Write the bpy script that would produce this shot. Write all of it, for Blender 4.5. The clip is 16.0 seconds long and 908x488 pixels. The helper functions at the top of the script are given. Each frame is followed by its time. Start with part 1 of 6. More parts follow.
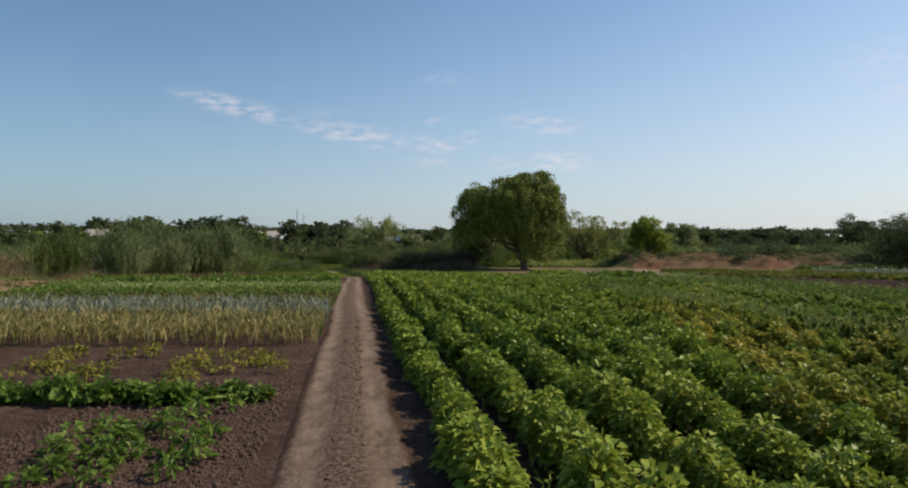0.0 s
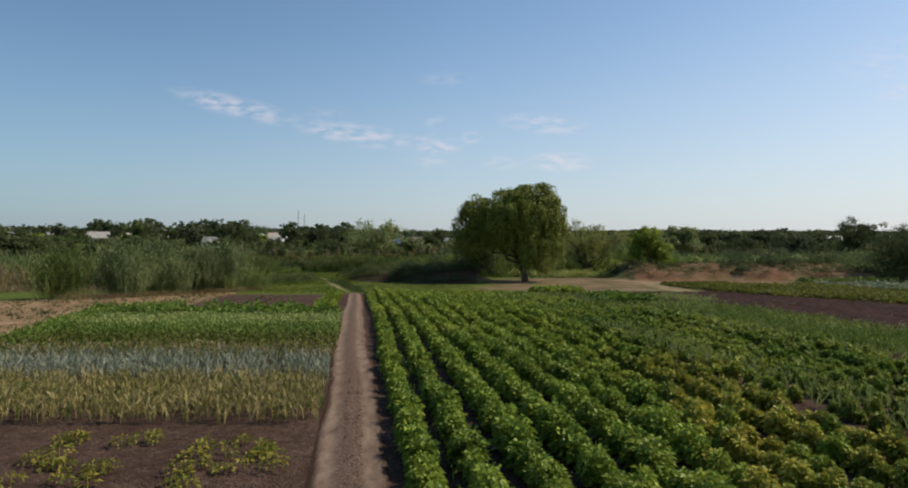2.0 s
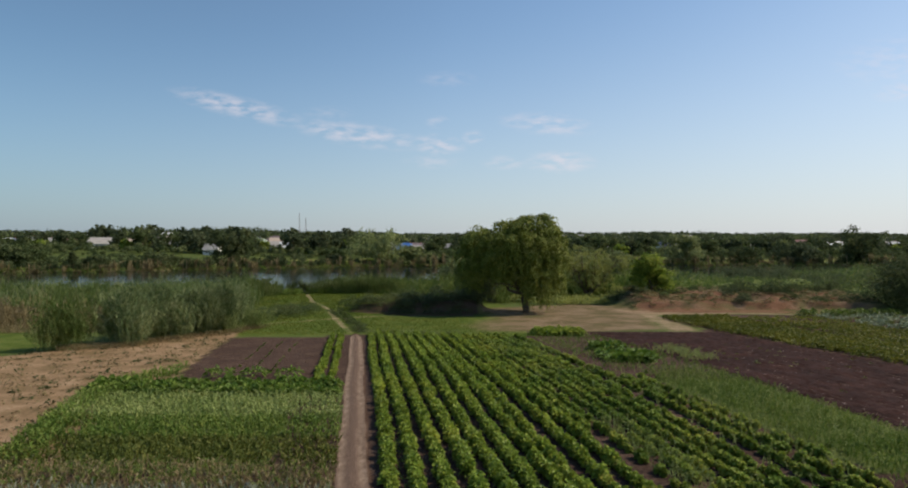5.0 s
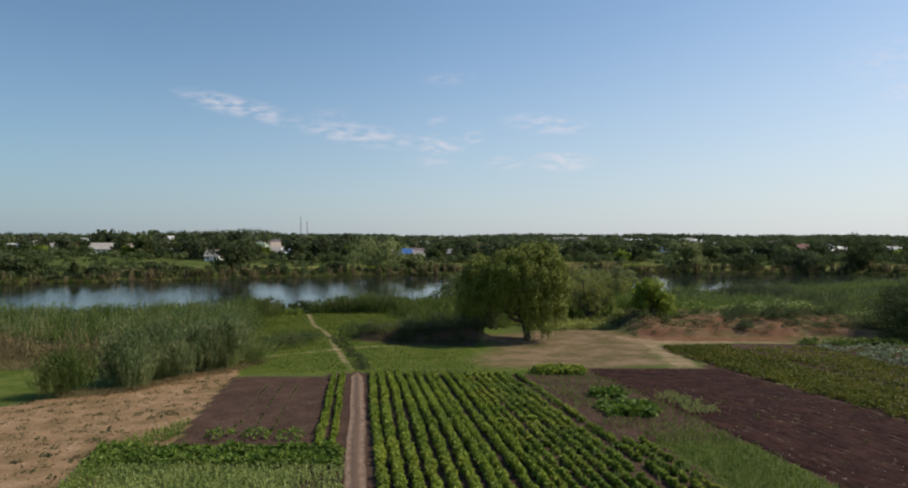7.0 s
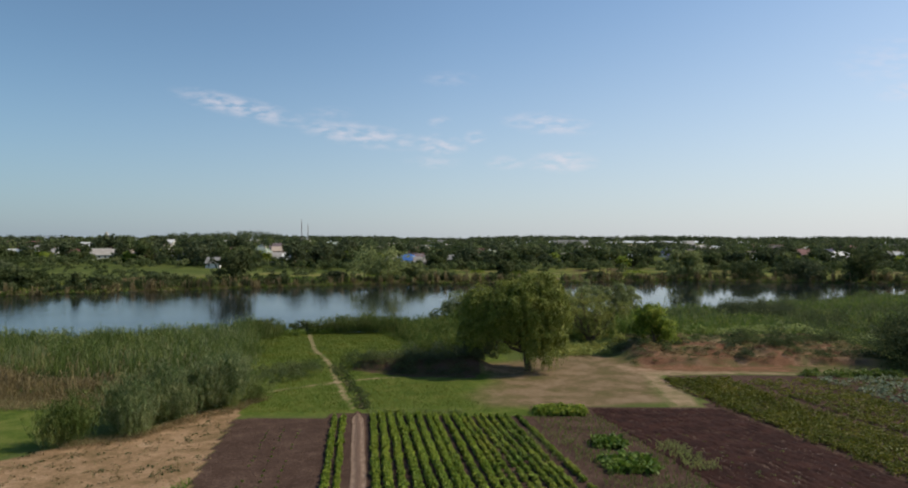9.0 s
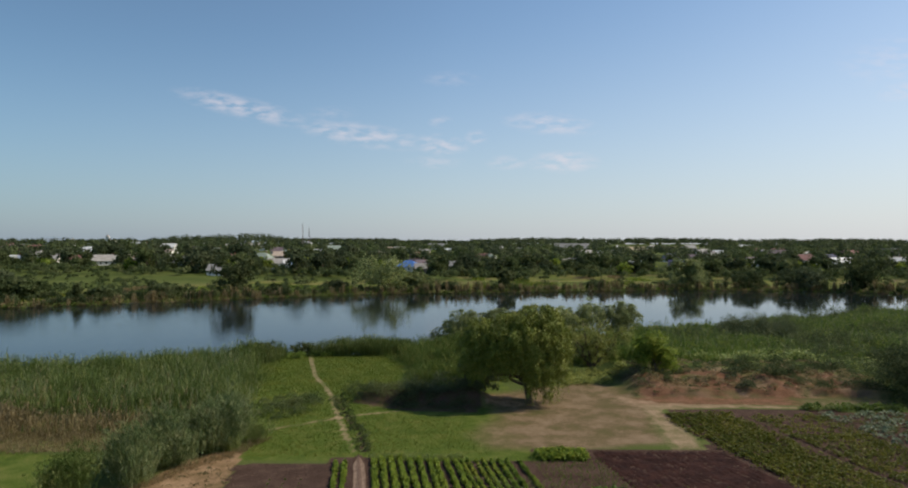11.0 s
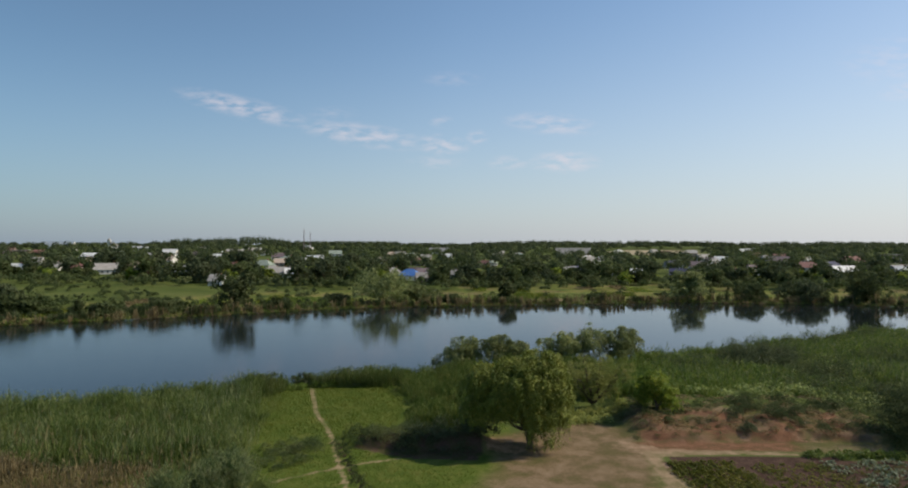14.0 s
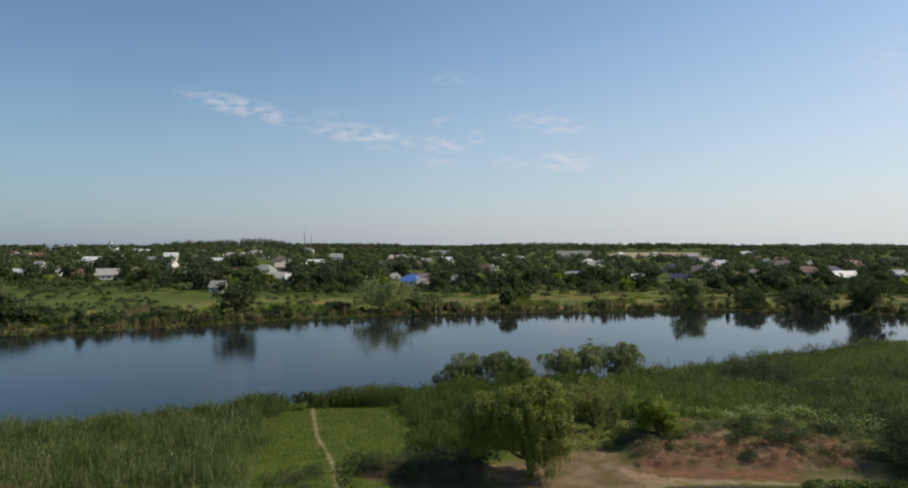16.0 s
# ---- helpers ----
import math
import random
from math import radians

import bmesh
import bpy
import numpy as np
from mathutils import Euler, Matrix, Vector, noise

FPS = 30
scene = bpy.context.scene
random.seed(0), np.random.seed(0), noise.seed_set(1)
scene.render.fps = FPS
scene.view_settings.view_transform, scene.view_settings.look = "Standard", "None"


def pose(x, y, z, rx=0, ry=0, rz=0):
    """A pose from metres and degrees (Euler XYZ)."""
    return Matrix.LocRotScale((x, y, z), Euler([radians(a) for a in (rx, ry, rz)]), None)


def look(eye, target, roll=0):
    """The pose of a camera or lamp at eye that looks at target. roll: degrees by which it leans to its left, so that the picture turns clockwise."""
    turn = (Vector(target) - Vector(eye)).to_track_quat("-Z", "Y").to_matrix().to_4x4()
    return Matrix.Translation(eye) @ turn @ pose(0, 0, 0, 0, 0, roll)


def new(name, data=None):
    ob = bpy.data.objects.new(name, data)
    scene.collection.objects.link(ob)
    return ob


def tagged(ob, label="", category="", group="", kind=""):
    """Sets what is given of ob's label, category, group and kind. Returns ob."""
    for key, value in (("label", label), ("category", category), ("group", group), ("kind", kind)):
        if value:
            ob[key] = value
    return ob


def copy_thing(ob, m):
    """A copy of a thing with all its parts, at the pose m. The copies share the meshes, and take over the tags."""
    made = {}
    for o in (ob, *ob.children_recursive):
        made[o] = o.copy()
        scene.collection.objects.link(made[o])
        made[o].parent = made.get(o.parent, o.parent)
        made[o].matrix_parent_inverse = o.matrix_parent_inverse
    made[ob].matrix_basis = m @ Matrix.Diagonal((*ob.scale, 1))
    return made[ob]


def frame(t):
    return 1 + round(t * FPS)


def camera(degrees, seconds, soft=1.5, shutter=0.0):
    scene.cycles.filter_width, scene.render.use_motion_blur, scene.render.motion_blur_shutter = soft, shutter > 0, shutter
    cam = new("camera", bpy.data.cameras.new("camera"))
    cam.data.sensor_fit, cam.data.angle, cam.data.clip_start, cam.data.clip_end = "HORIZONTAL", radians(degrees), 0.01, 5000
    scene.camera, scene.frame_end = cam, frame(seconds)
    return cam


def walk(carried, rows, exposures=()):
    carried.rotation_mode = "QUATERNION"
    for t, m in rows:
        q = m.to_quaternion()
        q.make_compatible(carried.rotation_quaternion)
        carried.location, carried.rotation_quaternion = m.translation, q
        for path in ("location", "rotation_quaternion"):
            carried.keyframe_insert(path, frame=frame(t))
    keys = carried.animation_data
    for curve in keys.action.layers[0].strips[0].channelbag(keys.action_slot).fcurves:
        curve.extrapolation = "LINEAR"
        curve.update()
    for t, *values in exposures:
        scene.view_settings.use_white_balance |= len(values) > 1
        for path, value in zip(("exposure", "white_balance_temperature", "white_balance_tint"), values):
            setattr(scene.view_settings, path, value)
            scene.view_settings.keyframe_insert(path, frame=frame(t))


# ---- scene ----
cam = camera(73.2, 16.0, soft=2.0)
EYE, RISE = 3.3, 25.7
PATH = [
    (0.0, 0.0000, 0.00),
    (0.5, 0.0092, 0.02),
    (1.0, 0.0247, 0.03),
    (1.5, 0.0413, 0.06),
    (2.0, 0.0570, 0.09),
    (2.5, 0.0734, 0.10),
    (3.0, 0.0920, 0.12),
    (3.5, 0.1137, 0.14),
    (4.0, 0.1407, 0.16),
    (6.5, 0.3088, 0.29),
    (7.0, 0.3406, 0.32),
    (7.5, 0.3712, 0.34),
    (8.0, 0.4089, 0.36),
    (8.5, 0.4464, 0.37),
    (9.0, 0.4852, 0.40),
    (11.5, 0.6814, 0.51),
    (12.0, 0.7191, 0.52),
    (12.5, 0.7541, 0.54),
    (13.0, 0.7912, 0.56),
    (13.5, 0.8228, 0.57),
    (14.0, 0.8611, 0.60),
    (14.5, 0.8933, 0.62),
    (15.0, 0.9297, 0.63),
    (15.5, 0.9631, 0.66),
    (16.0, 0.9989, 0.67),
]
walk(cam, [(t, pose(0, 0, EYE + RISE * z, 90, 0, yaw)) for t, z, yaw in PATH], [(0.0, 0.02), (9.0, 0.01), (12.5, -0.05), (16.0, -0.06)])

# ---- world, sun ----
SUN_EL, SUN_AZ = radians(43), radians(82)      # height, and turn clockwise from +y
world = bpy.data.worlds.new("sky")
scene.world = world
world.use_nodes = True
wn, wl = world.node_tree.nodes, world.node_tree.links
wn.clear()
w_out = wn.new("ShaderNodeOutputWorld")
w_bg = wn.new("ShaderNodeBackground")
w_sky = wn.new("ShaderNodeTexSky")
w_sky.sky_type, w_sky.sun_disc = "NISHITA", False
w_sky.sun_elevation, w_sky.sun_rotation = SUN_EL, SUN_AZ
w_sky.altitude, w_sky.air_density, w_sky.dust_density, w_sky.ozone_density = 100, 1.0, 0.4, 0.8
w_bg.inputs["Strength"].default_value = 0.115


def w_math(op, a, b=None, c=None, clamp=False):
    n = wn.new("ShaderNodeMath")
    n.operation, n.use_clamp = op, clamp
    for i, v in enumerate((a, b, c)):
        if v is None:
            continue
        if isinstance(v, (int, float)):
            n.inputs[i].default_value = v
        else:
            wl.new(v, n.inputs[i])
    return n.outputs[0]


# thin wisps of cloud, as slopes ahead of the field: across, up, half length, half height, turn, strength
WISPS = [(-0.357, 0.224, 0.105, 0.014, -0.24, 1.0), (-0.161, 0.179, 0.10, 0.015, -0.155, 1.0), (-0.031, 0.162, 0.042, 0.013, -0.1, 1.0),
         (0.149, 0.196, 0.072, 0.014, -0.1, 0.85), (0.17, 0.134, 0.055, 0.014, 0.0, 1.0), (-0.031, 0.2, 0.02, 0.008, 0.0, 0.5),
         (0.028, 0.174, 0.018, 0.010, 0.0, 0.8), (0.078, 0.133, 0.035, 0.009, 0.0, 0.6), (-0.04, 0.135, 0.045, 0.009, 0.0, 0.45),
         (-0.014, 0.27, 0.045, 0.010, 0.0, 0.3), (-0.21, 0.214, 0.04, 0.009, 0.0, 0.3), (0.72, 0.30, 0.10, 0.030, 0.1, 0.4), (0.73, 0.25, 0.05, 0.012, 0.15, 0.6)]
w_tc = wn.new("ShaderNodeTexCoord")
w_sep = wn.new("ShaderNodeSeparateXYZ")
wl.new(w_tc.outputs["Generated"], w_sep.inputs[0])
w_ahead = w_math("MAXIMUM", w_sep.outputs[1], 0.02)
w_a = w_math("DIVIDE", w_sep.outputs[0], w_ahead)
w_b = w_math("DIVIDE", w_sep.outputs[2], w_ahead)
w_sum = None
for ca, cb, ra, rb, turn, strength in WISPS:
    da, db = w_math("SUBTRACT", w_a, ca), w_math("SUBTRACT", w_b, cb)
    ct, st = math.cos(turn), math.sin(turn)
    p = w_math("MULTIPLY_ADD", da, ct / ra / 1.25, w_math("MULTIPLY", db, st / ra / 1.25))
    q = w_math("MULTIPLY_ADD", da, -st / rb / 1.6, w_math("MULTIPLY", db, ct / rb / 1.6))
    r2 = w_math("ADD", w_math("MULTIPLY", p, p), w_math("MULTIPLY", q, q))
    g = w_math("MULTIPLY", w_math("POWER", w_math("SUBTRACT", 1.0, r2, clamp=True), 1.5), strength)
    w_sum = g if w_sum is None else w_math("MAXIMUM", w_sum, g)
w_vec = wn.new("ShaderNodeCombineXYZ")
wl.new(w_math("MULTIPLY", w_a, 34.0), w_vec.inputs[0])
wl.new(w_math("MULTIPLY", w_b, 100.0), w_vec.inputs[1])
w_noise = wn.new("ShaderNodeTexNoise")
w_noise.inputs["Scale"].default_value, w_noise.inputs["Detail"].default_value = 1.0, 6.0
wl.new(w_vec.outputs[0], w_noise.inputs["Vector"])
w_wisp = w_math("MULTIPLY", w_sum, w_math("MULTIPLY_ADD", w_noise.outputs["Fac"], 4.2, -1.65, clamp=True))
w_mix = wn.new("ShaderNodeMix")
w_mix.data_type = "RGBA"
wl.new(w_math("MULTIPLY", w_wisp, 0.5), w_mix.inputs["Factor"])
# summer haze low over the land, a little thicker towards the sun
w_up = w_math("MULTIPLY", w_math("MAXIMUM", w_sep.outputs[2], 0.0), w_math("MULTIPLY_ADD", w_sep.outputs[0], -1.3, 2.7))
w_low = w_math("POWER", w_math("SUBTRACT", 1.0, w_up, clamp=True), 1.7)
w_side = w_math("MULTIPLY_ADD", w_sep.outputs[0], 0.06, 0.87)
w_haze = wn.new("ShaderNodeMix")
w_haze.data_type = "RGBA"
wl.new(w_math("MULTIPLY", w_low, w_side), w_haze.inputs["Factor"])
w_tint = wn.new("ShaderNodeMix")
w_tint.data_type, w_tint.blend_type = "RGBA", "MULTIPLY"
w_tint.inputs["Factor"].default_value = 1.0
wl.new(w_sky.outputs[0], w_tint.inputs["A"])
w_even = wn.new("ShaderNodeValToRGB")
for w_key, (w_at, w_col) in zip((w_even.color_ramp.elements[0], w_even.color_ramp.elements[1], w_even.color_ramp.elements.new(0.5)),
                                ((0.0, (0.70, 0.783, 0.806, 1)), (1.0, (0.937, 1.0, 1.0, 1)), (0.5, (0.97, 1.0, 1.0, 1)))):
    w_key.position, w_key.color = w_at, w_col
wl.new(w_math("MULTIPLY_ADD", w_sep.outputs[0], 0.83, 0.5, clamp=True), w_even.inputs[0])
w_gain = wn.new("ShaderNodeMix")
w_gain.data_type, w_gain.blend_type = "RGBA", "MULTIPLY"
w_gain.inputs["Factor"].default_value = 1.0
wl.new(w_even.outputs[0], w_gain.inputs["A"])
w_gain.inputs["B"].default_value = (1.10, 1.165, 1.185, 1)
wl.new(w_gain.outputs["Result"], w_tint.inputs["B"])
w_glow = wn.new("ShaderNodeMix")
w_glow.data_type = "RGBA"
wl.new(w_math("MULTIPLY_ADD", w_sep.outputs[0], 0.8, 0.5, clamp=True), w_glow.inputs["Factor"])
w_glow.inputs["A"].default_value, w_glow.inputs["B"].default_value = (2.0, 2.58, 3.55, 1), (5.5, 5.7, 6.15, 1)
wl.new(w_tint.outputs["Result"], w_haze.inputs["A"])
wl.new(w_glow.outputs["Result"], w_haze.inputs["B"])
wl.new(w_haze.outputs["Result"], w_mix.inputs["A"])
w_mix.inputs["B"].default_value = (7.0, 6.4, 6.8, 1)
wl.new(w_mix.outputs["Result"], w_bg.inputs["Color"])
wl.new(w_bg.outputs[0], w_out.inputs[0])

sun = new("sun", bpy.data.lights.new("sun", "SUN"))
sun.data.energy, sun.data.angle, sun.data.color = 4.2, radians(0.6), (1.0, 0.88, 0.70)
toward = Vector((math.sin(SUN_AZ) * math.cos(SUN_EL), math.cos(SUN_AZ) * math.cos(SUN_EL), math.sin(SUN_EL)))
sun.matrix_world = look(toward * 300, (0, 0, 0))
scene.view_settings.exposure = 0.0


# ---- materials ----
def material(name):
    m = bpy.data.materials.new(name)
    m.use_nodes = True
    m.node_tree.nodes.clear()
    return m, m.node_tree.nodes, m.node_tree.links


def ramp(nodes, stops):
    r = nodes.new("ShaderNodeValToRGB")
    e = r.color_ramp.elements
    while len(e) < len(stops):
        e.new(0.5)
    for k, (at, c) in zip(e, stops):
        k.position, k.color = at, (*c, 1)
    return r


def noise_at(nodes, links, scale, detail=4.0, coord=None, rough=0.55):
    n = nodes.new("ShaderNodeTexNoise")
    n.inputs["Scale"].default_value, n.inputs["Detail"].default_value = scale, detail
    n.inputs["Roughness"].default_value = rough
    if coord is not None:
        links.new(coord, n.inputs["Vector"])
    return n.outputs["Fac"]


def mix_rgb(nodes, links, fac, a, b, blend="MIX"):
    n = nodes.new("ShaderNodeMix")
    n.data_type, n.blend_type = "RGBA", blend
    for v, s in ((fac, n.inputs["Factor"]), (a, n.inputs["A"]), (b, n.inputs["B"])):
        if isinstance(v, (int, float)):
            s.default_value = v
        elif isinstance(v, tuple):
            s.default_value = (*v, 1)
        else:
            links.new(v, s)
    return n.outputs["Result"]


def leaf_material(name, stops, patch=0.25, patch_tint=None, rough=0.5, through_light=0.35, each=0.55, shine=0.14):
    """Foliage: every leaf its own shade, drifting over the plot."""
    m, n, l = material(name)
    geo, tc = n.new("ShaderNodeNewGeometry"), n.new("ShaderNodeNewGeometry")
    drift = noise_at(n, l, patch, 3.0, tc.outputs["Position"])
    mm = n.new("ShaderNodeMath")
    mm.operation = "MULTIPLY_ADD"
    l.new(geo.outputs["Random Per Island"], mm.inputs[0])
    mm.inputs[1].default_value = each
    sc = n.new("ShaderNodeMath")
    sc.operation = "MULTIPLY_ADD"
    l.new(drift, sc.inputs[0])
    sc.inputs[1].default_value, sc.inputs[2].default_value = 1.6 * (1 - each), -0.3 * (1 - each)
    l.new(sc.outputs[0], mm.inputs[2])
    r = ramp(n, stops)
    l.new(mm.outputs[0], r.inputs[0])
    info = n.new("ShaderNodeObjectInfo")
    tone = n.new("ShaderNodeHueSaturation")
    v = n.new("ShaderNodeMath")
    v.operation = "MULTIPLY_ADD"
    l.new(info.outputs["Random"], v.inputs[0])
    v.inputs[1].default_value, v.inputs[2].default_value = 0.3, 0.85
    l.new(v.outputs[0], tone.inputs["Value"])
    l.new(r.outputs[0], tone.inputs["Color"])
    b = n.new("ShaderNodeBsdfPrincipled")
    b.inputs["Roughness"].default_value = rough
    b.inputs["Specular IOR Level"].default_value = shine
    l.new(tone.outputs[0], b.inputs["Base Color"])
    t = n.new("ShaderNodeBsdfTranslucent")
    l.new(tone.outputs[0], t.inputs["Color"])
    mx = n.new("ShaderNodeMixShader")
    mx.inputs[0].default_value = through_light
    l.new(b.outputs[0], mx.inputs[1])
    l.new(t.outputs[0], mx.inputs[2])
    o = n.new("ShaderNodeOutputMaterial")
    l.new(mx.outputs[0], o.inputs[0])
    return m


def plain_material(name, stops, scale=1.0, rough=0.8, metal=0.0, bump=0.2, fine=12.0, vary=0.25):
    """A dull surface: two scales of tone, fine relief, and a shade of its own for each object."""
    m, n, l = material(name)
    tc = n.new("ShaderNodeNewGeometry")
    a = noise_at(n, l, scale, 4.0, tc.outputs["Position"])
    c = noise_at(n, l, scale * fine, 3.0, tc.outputs["Position"])
    s = n.new("ShaderNodeMath")
    s.operation = "MULTIPLY_ADD"
    l.new(c, s.inputs[0])
    s.inputs[1].default_value = 0.4
    h = n.new("ShaderNodeMath")
    h.operation = "MULTIPLY"
    l.new(a, h.inputs[0])
    h.inputs[1].default_value = 0.6
    l.new(h.outputs[0], s.inputs[2])
    r = ramp(n, stops)
    l.new(s.outputs[0], r.inputs[0])
    info = n.new("ShaderNodeObjectInfo")
    tone = n.new("ShaderNodeHueSaturation")
    v = n.new("ShaderNodeMath")
    v.operation = "MULTIPLY_ADD"
    l.new(info.outputs["Random"], v.inputs[0])
    v.inputs[1].default_value, v.inputs[2].default_value = vary, 1 - vary / 2
    l.new(v.outputs[0], tone.inputs["Value"])
    l.new(r.outputs[0], tone.inputs["Color"])
    b = n.new("ShaderNodeBsdfPrincipled")
    b.inputs["Roughness"].default_value, b.inputs["Metallic"].default_value = rough, metal
    b.inputs["Specular IOR Level"].default_value = 0.1 if rough > 0.85 else 0.4
    l.new(tone.outputs[0], b.inputs["Base Color"])
    bp = n.new("ShaderNodeBump")
    bp.inputs["Strength"].default_value, bp.inputs["Distance"].default_value = bump, 0.03
    l.new(c, bp.inputs["Height"])
    l.new(bp.outputs[0], b.inputs["Normal"])
    o = n.new("ShaderNodeOutputMaterial")
    l.new(b.outputs[0], o.inputs[0])
    return m


def ground_material():
    """Grass, tilled earth, straw, sand, far meadow and stubble by the painted cover of the sheet."""
    m, n, l = material("ground")
    pos = n.new("ShaderNodeNewGeometry").outputs["Position"]
    big, mid, fine = noise_at(n, l, 0.05, 4, pos), noise_at(n, l, 0.6, 5, pos), noise_at(n, l, 6.0, 4, pos, 0.7)
    grain = noise_at(n, l, 25.0, 3, pos, 0.7)
    ca, cb = n.new("ShaderNodeVertexColor"), n.new("ShaderNodeVertexColor")
    ca.layer_name, cb.layer_name = "cover_a", "cover_b"
    sa, sb = n.new("ShaderNodeSeparateColor"), n.new("ShaderNodeSeparateColor")
    l.new(ca.outputs[0], sa.inputs[0])
    l.new(cb.outputs[0], sb.inputs[0])

    def blur(w):
        """The cover's edge, frayed by noise."""
        a = n.new("ShaderNodeMath")
        a.operation = "MULTIPLY_ADD"
        l.new(mid, a.inputs[0])
        a.inputs[1].default_value = 0.8
        l.new(w, a.inputs[2])
        f = n.new("ShaderNodeMath")
        f.operation = "MULTIPLY_ADD"
        l.new(fine, f.inputs[0])
        f.inputs[1].default_value = 0.5
        l.new(a.outputs[0], f.inputs[2])
        e = n.new("ShaderNodeMapRange")
        e.inputs["From Min"].default_value, e.inputs["From Max"].default_value = 0.88, 1.42
        l.new(f.outputs[0], e.inputs["Value"])
        return e.outputs[0]

    def tones(src, stops):
        r = ramp(n, stops)
        l.new(src, r.inputs[0])
        return r.outputs[0]

    def blend(a, b, k):
        s = n.new("ShaderNodeMath")
        s.operation = "MULTIPLY_ADD"
        l.new(a, s.inputs[0])
        s.inputs[1].default_value = k
        t = n.new("ShaderNodeMath")
        t.operation = "MULTIPLY"
        l.new(b, t.inputs[0])
        t.inputs[1].default_value = 1 - k
        l.new(t.outputs[0], s.inputs[2])
        return s.outputs[0]

    col = tones(blend(big, fine, 0.5), [(0.3, (0.046, 0.068, 0.017)), (0.5, (0.08, 0.103, 0.027)), (0.7, (0.135, 0.143, 0.048))])
    lush = tones(blend(mid, fine, 0.5), [(0.32, (0.038, 0.064, 0.011)), (0.5, (0.08, 0.112, 0.02)), (0.66, (0.15, 0.15, 0.043))])
    meadow = tones(blend(big, mid, 0.7), [(0.36, (0.045, 0.066, 0.018)), (0.44, (0.10, 0.125, 0.03)), (0.52, (0.17, 0.17, 0.048)), (0.6, (0.17, 0.125, 0.07))])
    wheat = tones(mid, [(0.3, (0.28, 0.235, 0.15)), (0.7, (0.4, 0.34, 0.23))])
    straw = tones(blend(mid, fine, 0.55), [(0.33, (0.10, 0.088, 0.038)), (0.44, (0.19, 0.125, 0.066)), (0.54, (0.275, 0.18, 0.103)), (0.68, (0.38, 0.27, 0.17))])
    sand = tones(blend(mid, fine, 0.5), [(0.3, (0.21, 0.138, 0.085)), (0.7, (0.37, 0.27, 0.18))])
    soil = tones(blend(blend(mid, fine, 0.4), grain, 0.6), [(0.36, (0.03, 0.0185, 0.0135)), (0.5, (0.063, 0.039, 0.029)), (0.63, (0.14, 0.094, 0.071))])
    patch = noise_at(n, l, 0.3, 6, pos, 0.62)
    dry = tones(blend(patch, fine, 0.6), [(0.36, (0.085, 0.068, 0.03)), (0.48, (0.15, 0.108, 0.06)), (0.62, (0.235, 0.17, 0.108))])
    clay = tones(blend(blend(mid, fine, 0.5), grain, 0.7), [(0.34, (0.058, 0.027, 0.015)), (0.48, (0.14, 0.071, 0.04)), (0.64, (0.255, 0.146, 0.092))])
    for c, w in ((lush, sa.outputs[2]), (meadow, sb.outputs[1]), (wheat, sb.outputs[2]), (dry, None), (straw, sa.outputs[1]), (soil, sa.outputs[0]), (clay, cb.outputs["Alpha"]), (sand, sb.outputs[0])):
        if w is None:
            k = n.new("ShaderNodeMath")
            k.operation, k.use_clamp = "MULTIPLY", True
            g = n.new("ShaderNodeMapRange")
            g.inputs["From Min"].default_value, g.inputs["From Max"].default_value = 0.3, 0.6
            g.inputs["To Min"].default_value, g.inputs["To Max"].default_value = 0.6, 1.15
            l.new(patch, g.inputs["Value"])
            l.new(g.outputs[0], k.inputs[0])
            l.new(ca.outputs["Alpha"], k.inputs[1])
            col = mix_rgb(n, l, k.outputs[0], col, c)
            continue
        col = mix_rgb(n, l, blur(w), col, c)
    b = n.new("ShaderNodeBsdfPrincipled")
    b.inputs["Roughness"].default_value = 0.95
    b.inputs["Specular IOR Level"].default_value = 0.04
    l.new(col, b.inputs["Base Color"])
    bp = n.new("ShaderNodeBump")
    bp.inputs["Strength"].default_value, bp.inputs["Distance"].default_value = 0.7, 0.08
    l.new(blend(fine, grain, 0.7), bp.inputs["Height"])
    l.new(bp.outputs[0], b.inputs["Normal"])
    o = n.new("ShaderNodeOutputMaterial")
    l.new(b.outputs[0], o.inputs[0])
    return m


